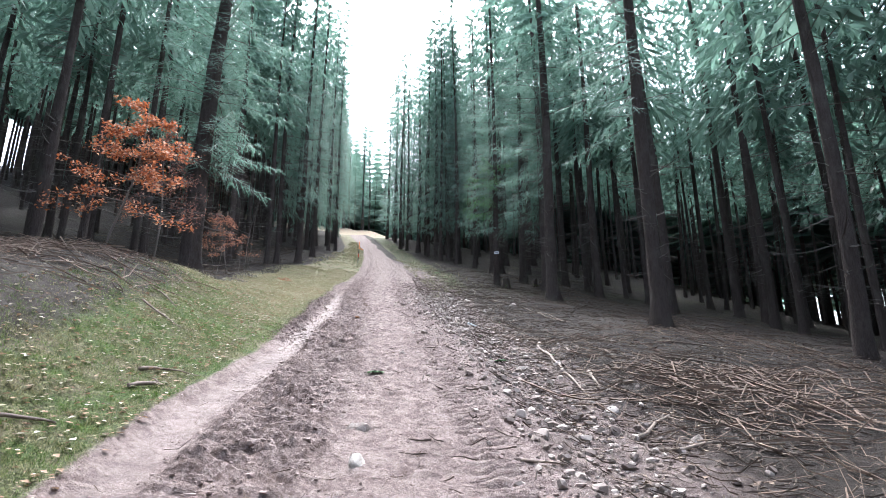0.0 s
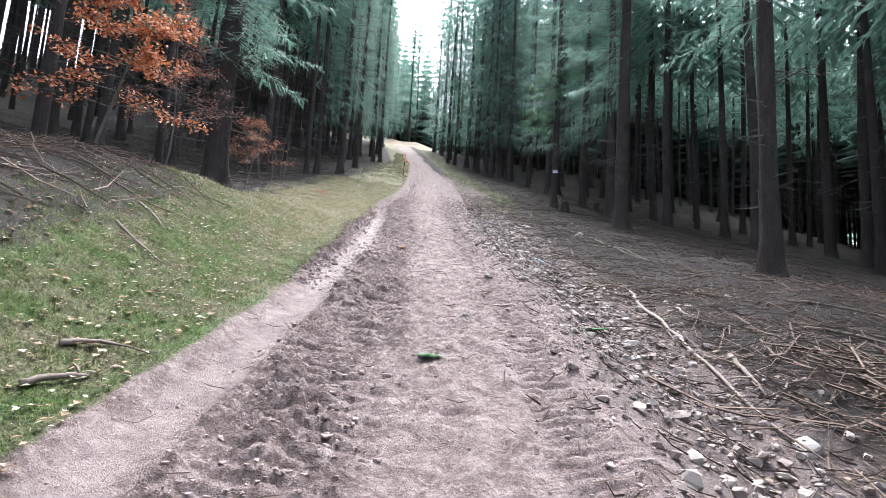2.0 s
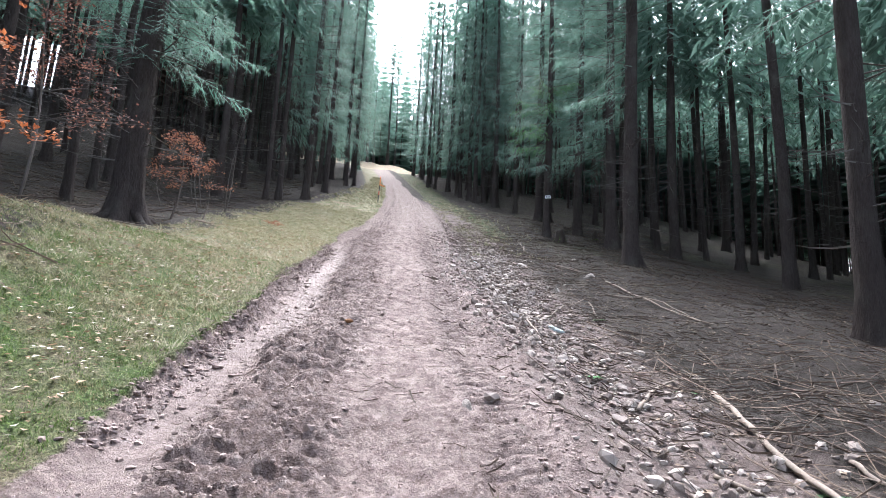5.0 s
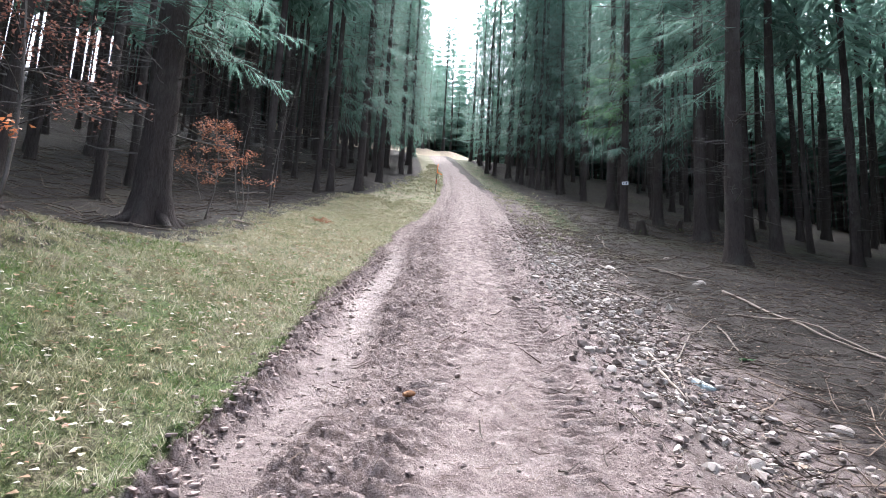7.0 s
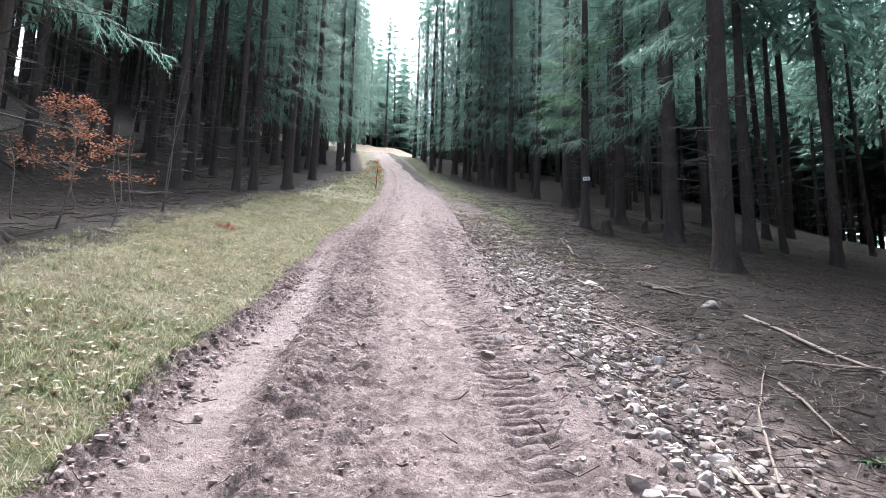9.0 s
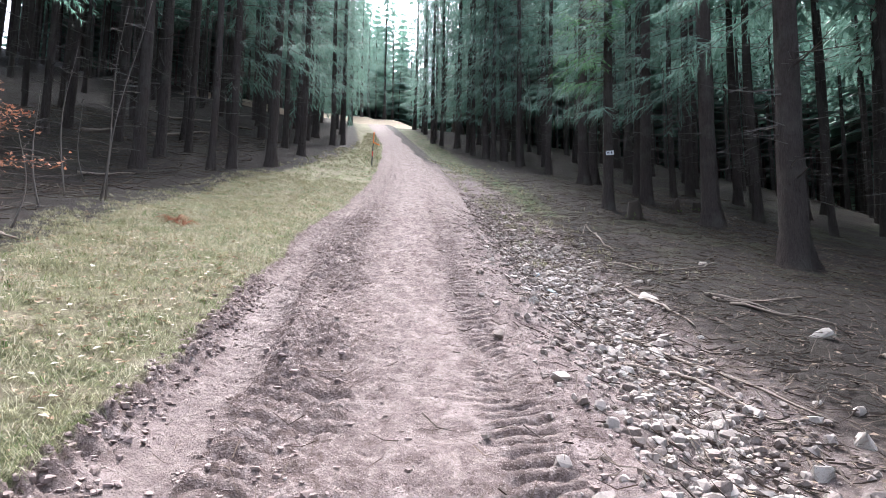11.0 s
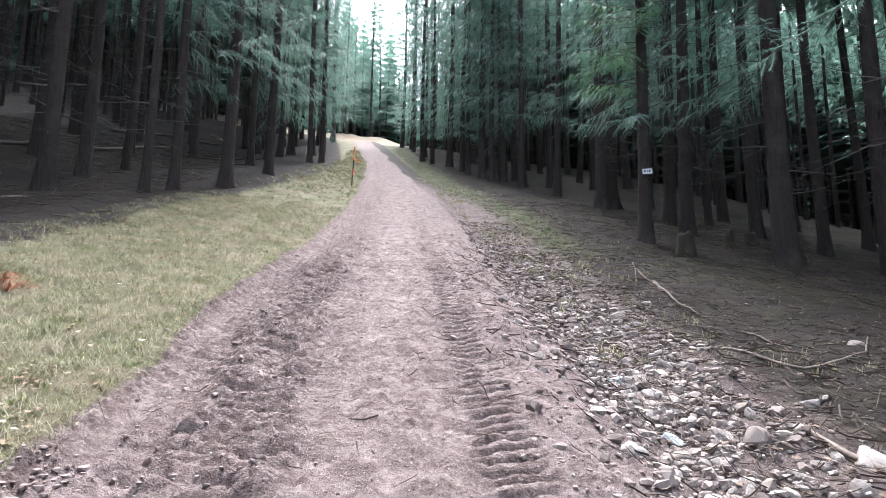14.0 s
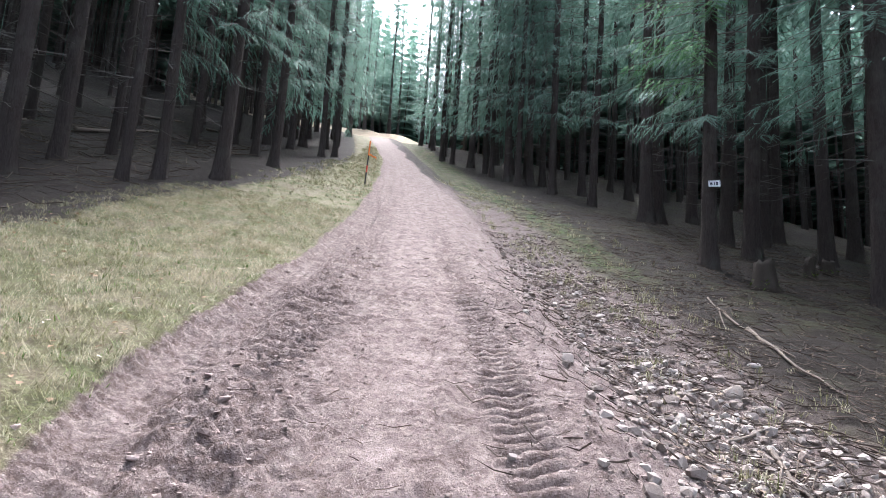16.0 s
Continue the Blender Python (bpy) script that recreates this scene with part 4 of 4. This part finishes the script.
STICKS_BELOW = [
    ([(3.18, 12.0), (2.72, 10.4), (2.64, 9.3), (2.5, 7.95), (2.42, 6.6)], 0.03), ([(2.14, 10.0), (2.62, 9.25), (2.5, 8.7)], 0.016), ([(3.09, 10.1), (3.06, 9.35)], 0.02),
    ([(2.86, 8.3), (2.69, 7.45)], 0.03), ([(2.88, 12.3), (3.83, 12.6)], 0.016), ([(2.21, 19.8), (3.06, 17.85)], 0.022), ([(1.78, 13.4), (2.13, 14.7), (2.72, 15.9), (3.58, 17.2)], 0.014),
    ([(3.4, 16.7), (3.07, 15.1)], 0.016), ([(2.0, 15.3), (1.75, 13.9), (1.78, 13.45)], 0.024), ([(4.58, 19.3), (4.41, 16.7), (4.77, 15.0)], 0.024), ([(3.75, 17.2), (4.66, 16.7), (4.75, 14.85)], 0.02),
]
STICKS_MIDWAY = [
    ([(4.06, 21.1), (4.92, 20.4)], 0.024), ([(2.12, 11.2), (2.58, 11.9), (3.04, 12.4)], 0.02), ([(1.92, 18.9), (2.32, 18.75), (2.49, 18.3), (2.71, 17.7)], 0.022),
    ([(3.94, 21.55), (4.4, 21.3), (5.25, 21.5)], 0.03), ([(3.97, 21.35), (4.52, 20.8)], 0.026), ([(2.93, 21.8), (3.12, 20.75), (3.16, 20.15)], 0.026), ([(3.38, 23.8), (3.83, 23.0), (5.08, 23.8), (5.68, 24.5)], 0.018),
    ([(4.31, 27.9), (4.25, 26.3)], 0.018), ([(4.31, 24.8), (4.36, 24.0)], 0.018), ([(4.36, 27.4), (4.1, 26.15), (4.19, 25.4)], 0.024), ([(2.63, 24.1), (2.5, 23.65), (2.5, 23.4)], 0.022),
]
STICKS_SLOPE = [
    ([(2.31, 24.15), (3.27, 24.65)], 0.016), ([(2.77, 29.9), (2.86, 28.95)], 0.018), ([(4.7, 29.1), (4.0, 27.2)], 0.016), ([(2.49, 5.5), (3.06, 5.46), (3.57, 5.2)], 0.022),
    ([(4.6, 9.9), (5.4, 9.3), (5.9, 8.4)], 0.022), ([(3.6, 7.9), (4.3, 7.3), (4.6, 6.4)], 0.024), ([(3.1, 6.9), (3.9, 6.6)], 0.02), ([(5.2, 11.2), (6.6, 10.6)], 0.022),
    ([(2.44, 5.82), (3.14, 6.42)], 0.024), ([(1.0, 4.38), (1.39, 4.59)], 0.012), ([(3.24, 7.76), (2.95, 7.55), (2.6, 7.21)], 0.016),
]
for k, (points, thick) in enumerate(STICKS_BELOW + STICKS_MIDWAY + STICKS_SLOPE):
    stick(points, thick, 400 + k)
for k, (points, thick) in enumerate([([(-6.3, 12.2), (-5.0, 11.8)], 0.03), ([(-3.55, 10.1), (-3.0, 9.6)], 0.016), ([(-2.32, 6.5), (-2.1, 6.75)], 0.024), ([(-2.2, 5.95), (-2.0, 6.25)], 0.026),
                                     ([(-3.3, 9.05), (-2.6, 8.6)], 0.016), ([(-4.5, 8.6), (-4.2, 9.4)], 0.018), ([(-2.7, 4.6), (-2.25, 4.85)], 0.02), ([(-6.4, 19.0), (-4.9, 18.8)], 0.03), ([(-5.0, 21.5), (-4.5, 21.2)], 0.028)]):
    stick(points, thick, 500 + k, "pale broken branch lying in the grass", 0.02, 1)


for k, (points, thick) in enumerate([([(-13.2, 47.3), (-11.5, 51.1)], 0.09), ([(-10.3, 51.0), (-9.3, 51.7)], 0.08), ([(-11.4, 36.0), (-11.2, 38.2)], 0.09), ([(-10.1, 38.8), (-9.3, 43.8)], 0.08), ([(-8.4, 30.0), (-7.2, 30.6)], 0.05)]):
    stick(points, thick, 540 + k, "dark fallen log on the forest floor", 0.02, 1)


def scatter_twigs(name, label, seed, count, spot, long, thick, mat):
    """Loose thin twigs, too many to count, as one sheet of brushwood."""
    r, heap = np.random.default_rng(seed), Heap()
    made = 0
    while made < count:
        x, y, keep = spot(r)
        if r.uniform() > keep:
            continue
        made += 1
        a, n = r.uniform(0, 6.3), r.uniform(*long)
        s = np.linspace(-0.5, 0.5, 3)
        px, py = x + np.cos(a) * n * s, y + np.sin(a) * n * s + 0.08 * n * (s**2) * r.normal()
        z = land_z(px, py) + r.uniform(0.005, 0.06) + np.array([r.uniform(0, 0.08), 0, r.uniform(0, 0.08)]) * (n / 0.6)
        heap.add(*tube(np.stack([px, py, z], -1), np.array([1, 0.8, 0.35]) * r.uniform(*thick), 3))
    tagged(new(name, heap.mesh(name, [mat])), label, "brushwood", kind="stuff")


scatter_twigs("brushwood", "tangled brown brushwood and thin twigs on the ground", 31, 1300, lambda r: (r.uniform(2.5, 9.5), r.uniform(4.0, 14.0), 0.25 + 0.75 * float(ease(-0.1, 0.15, fbm(r.uniform(0, 9), 0.5, 3)))), (0.15, 1.0), (0.003, 0.009), BRUSH)
scatter_twigs("brushwood", "brown brushwood heap at the forest edge", 32, 900, lambda r: (r.normal(-5.8, 0.9), r.normal(9.6, 2.0), 1.0), (0.25, 1.2), (0.004, 0.012), BRUSH)
scatter_twigs("twig_litter", "thin dead twigs strewn over needle litter", 33, 5000, lambda r: (r.uniform(1.7, 14), r.uniform(6, 40), 1.0), (0.1, 0.6), (0.002, 0.006), FLOOR_TWIG)
scatter_twigs("twig_litter", "thin dead twigs strewn over the forest floor", 34, 2200, lambda r: (r.uniform(-16, -5.5), r.uniform(16, 45), 1.0), (0.2, 1.1), (0.005, 0.014), FLOOR_TWIG)
scatter_twigs("twig_litter", "short broken twigs and bark bits along the shoulder", 36, 6000, lambda r: (r.normal(2.9, 1.0), r.uniform(4, 30), 1.0), (0.04, 0.25), (0.003, 0.008), FLOOR_TWIG)
scatter_twigs("twig_litter", "short dark twigs and needle clumps under the spruces", 37, 4500, lambda r: (3 + 8 * r.uniform(), r.uniform(14, 38), 1.0), (0.05, 0.3), (0.004, 0.01), FLOOR_TWIG)
scatter_twigs("brushwood", "heap of thick reddish-brown broken branches on the slope", 38, 280, lambda r: (r.normal(4.4, 0.7), r.normal(7.3, 0.85), 1.0), (0.3, 1.1), (0.006, 0.015), BRUSH)
scatter_twigs("twig_litter", "straw and twig bits pressed in the mud", 35, 700, lambda r: (r.uniform(-1.6, 1.6), r.uniform(3, 30), 1.0), (0.04, 0.2), (0.002, 0.004), BRUSH)

# ---- stones ----


def rubble(k, points=13):
    """Corners and faces of one broken, blocky stone about a unit long."""
    r = np.random.default_rng(640 + k)
    size = np.array([1.0, r.uniform(0.65, 0.95), r.uniform(0.5, 0.8)])
    bm = bmesh.new()
    for _ in range(points):
        p = r.uniform(-0.5, 0.5, 3)
        p[int(r.integers(3))] = r.choice([-0.5, 0.5]) * r.uniform(0.8, 1.0)
        bm.verts.new(Vector(p * size))
    hull = bmesh.ops.convex_hull(bm, input=bm.verts[:])
    bmesh.ops.delete(bm, geom=[e for e in hull["geom_interior"] if isinstance(e, bmesh.types.BMVert)], context="VERTS")
    return bm


def stone_meshes(mat, kinds):
    out = []
    for k in kinds:
        bm = rubble(k, 17)
        bmesh.ops.bevel(bm, geom=bm.edges[:], offset=0.05, segments=1, affect="EDGES")
        me = bpy.data.meshes.new("stone")
        bm.to_mesh(me)
        bm.free()
        me.materials.append(mat)
        out.append(me)
    return out


STONES = stone_meshes(STONE, range(1, 13))
PALE_STONES = stone_meshes(plain_material("bluish_stone", (0.36, 0.41, 0.42), 0.7), (0,))


def put_stone(x, y, size, r, label="angular brownish-grey stone at the edge of the track", kinds=STONES):
    ob = new("stone", kinds[int(r.integers(len(kinds)))])
    tagged(ob, label, "stone", "stones beside the track")
    ob.matrix_basis = Matrix.Translation((x, y, float(land_z(x, y)) - size * 0.06)) @ pose(0, 0, 0, r.uniform(-35, 35), r.uniform(-35, 35), r.uniform(0, 360)) @ Matrix.Diagonal((size, size, size, 1))


def strew_stones():
    r = np.random.default_rng(61)
    for x, y, size in [(3.43, 10.45, 0.2), (4.53, 11.62, 0.16), (3.09, 21.3, 0.3), (3.0, 13.4, 0.2), (2.75, 13.2, 0.17), (4.4, 19.9, 0.3), (1.9, 22.5, 0.18), (1.92, 21.5, 0.2), (-0.12, 5.25, 0.2), (-0.1, 4.4, 0.17),
                       (0.35, 8.35, 0.12), (0.42, 16.05, 0.12), (5.19, 24.1, 0.2), (2.5, 6.6, 0.2), (2.9, 5.6, 0.2), (3.35, 22.3, 0.2), (3.1, 17.6, 0.2), (2.4, 18.2, 0.22), (2.6, 25.6, 0.2), (2.2, 22.8, 0.2), (0.6, 10.3, 0.12)]:
        put_stone(x, y, size, r)
    for x, y, size in [(2.13, 14.01, 0.21), (2.04, 22.92, 0.15), (1.98, 21.69, 0.17)]:
        put_stone(x, y, size, r, "smooth pale bluish stone among the brown rubble", PALE_STONES)
    made = 24
    while made < 300:
        y = r.uniform(5, 27)
        thick = np.interp(y, [5, 9, 12, 15, 17, 20, 24, 26, 27], [0.06, 0.1, 0.1, 0.25, 0.5, 0.8, 1, 0.5, 0.1])
        if r.uniform() > thick:
            continue
        x = np.interp(y, [5, 9, 15, 22, 27], [1.95, 2.05, 1.95, 2.4, 2.7]) + r.normal(0, 0.2 + 0.2 * float(ease(16, 22, y)))
        put_stone(x, y, float(np.clip(r.lognormal(-2.3, 0.42), 0.05, 0.26)), r)
        made += 1
    heap = Heap()
    shapes = []
    for k in range(16):
        base = rubble(40 + k, 18)
        for _ in range(1 + k % 3):
            bmesh.ops.smooth_vert(base, verts=base.verts, factor=0.35, use_axis_x=True, use_axis_y=True, use_axis_z=True)
        bmesh.ops.scale(base, vec=(1.3, 1.3, 1.5), verts=base.verts)
        bmesh.ops.triangulate(base, faces=base.faces)
        base.verts.index_update()
        shapes.append((np.array([v.co[:] for v in base.verts]), np.array([[v.index for v in f.verts] for f in base.faces])))
        base.free()
    for _ in range(17000):
        y = r.uniform(3, 34)
        if r.uniform() > np.interp(y, [3, 12, 16, 20, 24, 26, 34], [0.3, 0.35, 0.7, 1, 1, 0.35, 0.12]):
            continue
        on_road = r.uniform() < 0.12
        x = r.uniform(-1.2, 1.4) if on_road else np.interp(y, [5, 9, 15, 22, 27, 34], [1.9, 2.0, 1.85, 2.2, 2.5, 2.6]) + r.normal(0, 0.42)
        n = r.uniform(0.008, 0.022) if on_road else float(np.clip(r.lognormal(-3.0, 0.5), 0.02, 0.11))
        bv, bf = shapes[int(r.integers(len(shapes)))]
        v = bv * n
        t, a = r.uniform(-0.6, 0.6), r.uniform(0, 6.3)
        v = v @ np.array([[1, 0, 0], [0, np.cos(t), np.sin(t)], [0, -np.sin(t), np.cos(t)]])
        v = v @ np.array([[np.cos(a), np.sin(a), 0], [-np.sin(a), np.cos(a), 0], [0, 0, 1]])
        heap.add(v + [x, y, float(land_z(x, y)) + n * 0.12], bf)
    tagged(new("gravel", heap.mesh("gravel", [GRAVEL])), "loose pale gravel and pebbles along the track", "gravel", kind="stuff")


def gravel_material():
    s = Nodes("gravel", 0.88, spec=0.25)
    fine = s.noise(80, 3, 0.7)
    c = s.mix(0.35, s.ramp(s.island(), (0.0, (0.09, 0.066, 0.057)), (0.5, (0.19, 0.152, 0.135)), (1.0, (0.38, 0.335, 0.305))), s.ramp(fine, (0.3, (0.1, 0.077, 0.067)), (0.7, (0.32, 0.272, 0.248))))
    return s.colour(c).mat


GRAVEL = gravel_material()
strew_stones()


def mud_clods():
    r, heap, shapes = np.random.default_rng(66), Heap(), []
    for k in range(14):
        base = rubble(80 + k, 16)
        bmesh.ops.smooth_vert(base, verts=base.verts, factor=0.3, use_axis_x=True, use_axis_y=True, use_axis_z=True)
        bmesh.ops.triangulate(base, faces=base.faces)
        base.verts.index_update()
        shapes.append((np.array([v.co[:] for v in base.verts]), np.array([[v.index for v in f.verts] for f in base.faces])))
        base.free()
    for k in range(15000):
        zone = ("rim", "tread", "tread", "tread", "right", "shoulder", "shoulder", "crown")[k % 8]
        y = r.uniform(9.5, 21) if zone == "rim" else 3 + 27 * r.uniform() ** 1.1
        if zone == "rim":
            x, n = float(edge_left(y)) + r.normal(0.06, 0.1), r.lognormal(-3.4, 0.4)
        elif zone == "tread":
            x, n = float(TREAD(y)) + r.normal(0.05, 0.3), r.lognormal(-3.95, 0.5)
        elif zone == "right":
            x, n = r.normal(1.05, 0.16), r.lognormal(-3.9, 0.4)
        elif zone == "shoulder":
            x, n = float(edge_right(y)) + r.normal(0.3, 0.4), r.lognormal(-3.9, 0.5)
        else:
            x, n = r.uniform(-0.4, 1.3), r.lognormal(-4.3, 0.4)
        n = min(n, 0.075)
        a = r.uniform(0, 6.3)
        bv, bf = shapes[int(r.integers(len(shapes)))]
        v = bv * n * [1.25, 1.0, 0.9] @ np.array([[np.cos(a), np.sin(a), 0], [-np.sin(a), np.cos(a), 0], [0, 0, 1]])
        heap.add(v + [x, y, float(land_z(x, y)) + n * 0.08], bf)
    tagged(new("mud_clods", heap.mesh("mud_clods", [CLOD])), "crumbled brown mud clods along the ruts and shoulder", "mud", kind="stuff")


CLOD = wood_material("crumbled_mud", (0.095, 0.068, 0.06), (0.29, 0.224, 0.208))
mud_clods()

# ---- grass, leaves, seedlings ----


def blades(name, label, seed, count, spot, tall, wide, mat, lay_down, single=False):
    """Bent grass blades, two triangles and a tip each, as one sheet."""
    r = np.random.default_rng(seed)
    x, y = spot(r, count // 9 + 1)
    n = len(x) * 9
    comb, size = np.repeat(r.uniform(0, 2 * np.pi, len(x)), 9), np.repeat(r.uniform(0.6, 1.35, len(x)), 9)
    x, y = np.repeat(x, 9) + r.normal(0, 0.028, n), np.repeat(y, 9) + r.normal(0, 0.028, n)
    z = land_z(x, y) - 0.005
    a, h, w = comb + r.normal(0, 0.9, n), r.uniform(*tall, n) * size, r.uniform(*wide, n)
    flat = r.uniform(*lay_down, n)
    out = np.stack([np.cos(a), np.sin(a), np.zeros(n)], -1)
    side = np.stack([-np.sin(a), np.cos(a), np.zeros(n)], -1) * w[:, None] * 0.5
    root = np.stack([x, y, z], -1)
    up = np.array([0, 0, 1.0])
    mid = root + out * (h * flat * 0.4)[:, None] + up * (h * (1 - 0.5 * flat) * 0.6)[:, None]
    tip = root + out * (h * flat)[:, None] + up * (h * (1 - flat) * 0.95 + 0.01)[:, None]
    if single:
        v = np.stack([root - side, root + side, tip], 1).reshape(-1, 3)
        tagged(new(name, mesh_of(name, v, np.arange(len(v)).reshape(-1, 3), [mat])), label, "grass", kind="stuff")
        return
    v = np.stack([root - side, root + side, mid + side * 0.8, mid - side * 0.8, tip], 1).reshape(-1, 3)
    k = np.arange(n)[:, None] * 5
    f = np.concatenate([k + [0, 1, 2], k + [0, 2, 3], k + [3, 2, 4]], 1).reshape(-1, 3)
    tagged(new(name, mesh_of(name, v, f, [mat])), label, "grass", kind="stuff")


def verge_spots(y0, y1, straw):
    def spot(r, count):
        y = y0 + (y1 - y0) * r.uniform(0, 1, count * 4) ** 1.15
        far = VERGE(y)
        near_edge = edge_left(y) + bend(y) - 0.02
        x = near_edge + (far - near_edge) * r.uniform(0, 1, count * 4) ** 0.9
        patch = fbm(x / 0.7, y / 0.7, 81, 3)
        # blades thin out towards the trees, so darker ground stands in for crown shade
        want = ease(-0.8, -0.15, patch + (0.02 if straw else 0.05)) * (1 - 0.85 * ease(0.5, 1.0, (x - near_edge) / (far - near_edge) + 0.5 * fbm(x / 1.1, y / 1.1, 85, 3)))
        want = want * (ease(y0, y0 + 7, y + 6 * fbm(x / 2.0, y / 2.0, 83, 2)) if straw else 1.0)
        good = r.uniform(0, 1, count * 4) < want
        return x[good][:count], y[good][:count]
    return spot


def right_spots(r, count):
    y = r.uniform(23, 44, count * 3)
    x = edge_right(y) + bend(y) + 0.35 + np.abs(r.normal(0, 1.2, count * 3))
    good = r.uniform(0, 1, count * 3) < ease(-0.25, 0.2, fbm(x / 0.6, y / 0.6, 91, 3))
    return x[good][:count], y[good][:count]


blades("grass", "short mossy green grass on the verge", 71, 300000, verge_spots(2.0, 17.0, False), (0.015, 0.06), (0.003, 0.007), GRASS, (0.45, 1.0), True)
blades("grass", "matted straw-coloured dry grass on the verge", 72, 110000, verge_spots(11.0, 34.0, True), (0.05, 0.2), (0.002, 0.005), STRAW, (0.72, 1.0))
blades("grass", "green grass among the dry grass of the verge", 73, 16000, verge_spots(15.0, 46.0, False), (0.04, 0.12), (0.004, 0.008), GRASS, (0.5, 1.0))
blades("grass", "yellowed grass on the verge further up the track", 74, 14000, verge_spots(32.0, 60.0, True), (0.08, 0.18), (0.008, 0.014), STRAW, (0.5, 1.0))
blades("grass", "thin yellowed grass on the bank above the ditch", 75, 7000, right_spots, (0.05, 0.16), (0.006, 0.01), STRAW, (0.2, 0.95))


def dry_fern(x, y, seed):
    r, heap = np.random.default_rng(seed), Heap()
    for _ in range(60):
        a, n = r.uniform(0, 6.3), r.uniform(0.12, 0.35)
        out = np.array([np.cos(a), np.sin(a), 0])
        heap.add(*tube(np.stack([out * 0.02, out * n * 0.5 + [0, 0, n * 0.35], out * n + [0, 0, n * 0.15]]), [0.004, 0.003, 0.001], 3))
    stood(tagged(new("dry_fern", heap.mesh("dry_fern", [RUSSET])), "withered reddish-brown fern tuft in the grass", "plant"), x, y)


RUSSET = wood_material("withered_fern", (0.16, 0.06, 0.035), (0.36, 0.17, 0.1))
dry_fern(-3.5, 23.7, 1)
dry_fern(-3.7, 23.9, 2)


def leaf_litter(name, label, seed, count, spot, size, mat=LITTER):
    r, heap = np.random.default_rng(seed), Heap()
    for _ in range(count):
        x, y = spot(r)
        w, a = r.uniform(*size), r.uniform(0, 6.3)
        u, q = np.array([np.cos(a), np.sin(a), r.uniform(-0.3, 0.3)]) * w, np.array([-np.sin(a), np.cos(a), r.uniform(-0.3, 0.3)]) * w * 0.75
        c = np.array([x, y, float(land_z(x, y)) + r.uniform(0.015, 0.05)])
        up = np.array([0, 0, w * 0.1])
        heap.add([c - u * 0.5, c - q * 0.5 + up, c + u * 0.5, c + q * 0.5 + up, c], [[0, 1, 4], [1, 2, 4], [2, 3, 4], [3, 0, 4]])
    tagged(new(name, heap.mesh(name, [mat])), label, "leaves", kind="stuff")


leaf_litter("leaf_litter", "pale fallen leaves scattered over the grass verge", 76, 6500, lambda r: (-1.8 - abs(r.normal(0, 1.5)), -2 + 24 * r.uniform()), (0.02, 0.07))
leaf_litter("leaf_litter", "few pale fallen leaves on dry grass", 77, 900, lambda r: (r.uniform(-5, -1.8), r.uniform(20, 34)), (0.03, 0.07))
leaf_litter("leaf_litter", "bits of bark and leaves on the forest floor", 78, 14000, lambda r: (1.8 + 9 * r.uniform() ** 1.4, r.uniform(4, 34)), (0.02, 0.07), BARK_BITS)


def spruce_sprig(x, y, size, seed, label="small fresh green spruce sprig lying on the track"):
    heap = Heap()
    r = np.random.default_rng(seed)
    for k in range(3):
        frond(heap, r, np.array([0, 0, 0.03]), r.uniform(0, 6.3), size * r.uniform(0.7, 1.1), 2, -0.05)
    me = heap.mesh("spruce_sprig", [NEEDLES_FRESH, TWIG_DEAD])
    me.transform(Matrix.Diagonal((1.0, 0.8, 0.22, 1.0)))
    ob = new("spruce_sprig", me)
    stood(tagged(ob, label, "sprig", "green sprigs"), x, y)


for k, (x, y, n) in enumerate([(0.0, 7.16, 0.08), (1.65, 8.85, 0.15), (2.0, 12.0, 0.1), (2.9, 12.0, 0.12), (2.2, 17.0, 0.1), (2.05, 20.3, 0.12), (2.7, 9.7, 0.1), (3.1, 15.2, 0.12)]):
    spruce_sprig(x, y, n, 700 + k)


def spruce_cone(x, y, long, turn):
    """A fallen cone: a spindle of overlapping scales."""
    heap, n = Heap(), 14
    for k in range(n):
        u = (k + 0.5) / n
        r0 = long * 0.17 * (np.sin(np.pi * (0.12 + 0.86 * u)) ** 0.7)
        for j in range(8):
            a = (j + 0.5 * (k % 2)) * np.pi / 4
            c, d = np.array([0, np.cos(a), np.sin(a)]), np.array([0, -np.sin(a), np.cos(a)])
            p = np.array([(u - 0.5) * long, 0, 0])
            t = np.array([long * 0.12, 0, 0])
            heap.add([p + c * r0 * 0.6 - d * r0 * 0.4, p + c * r0 * 0.6 + d * r0 * 0.4, p + t + c * r0 * 1.1 + d * r0 * 0.25, p + t + c * r0 * 1.1 - d * r0 * 0.25, p + c * r0 * 0.3], [[0, 1, 2], [0, 2, 3], [4, 1, 0], [4, 3, 2]])
    ob = new("spruce_cone", heap.mesh("spruce_cone", [CONE]))
    tagged(ob, "orange-brown fallen spruce cone lying on the mud", "cone")
    ob.matrix_basis = Matrix.Translation((x, y, float(land_z(x, y)) + long * 0.12)) @ pose(0, 0, 0, 0, 0, turn)


CONE = wood_material("cone_scales", (0.16, 0.075, 0.035), (0.38, 0.2, 0.11))
spruce_cone(-0.41, 12.6, 0.125, 55)
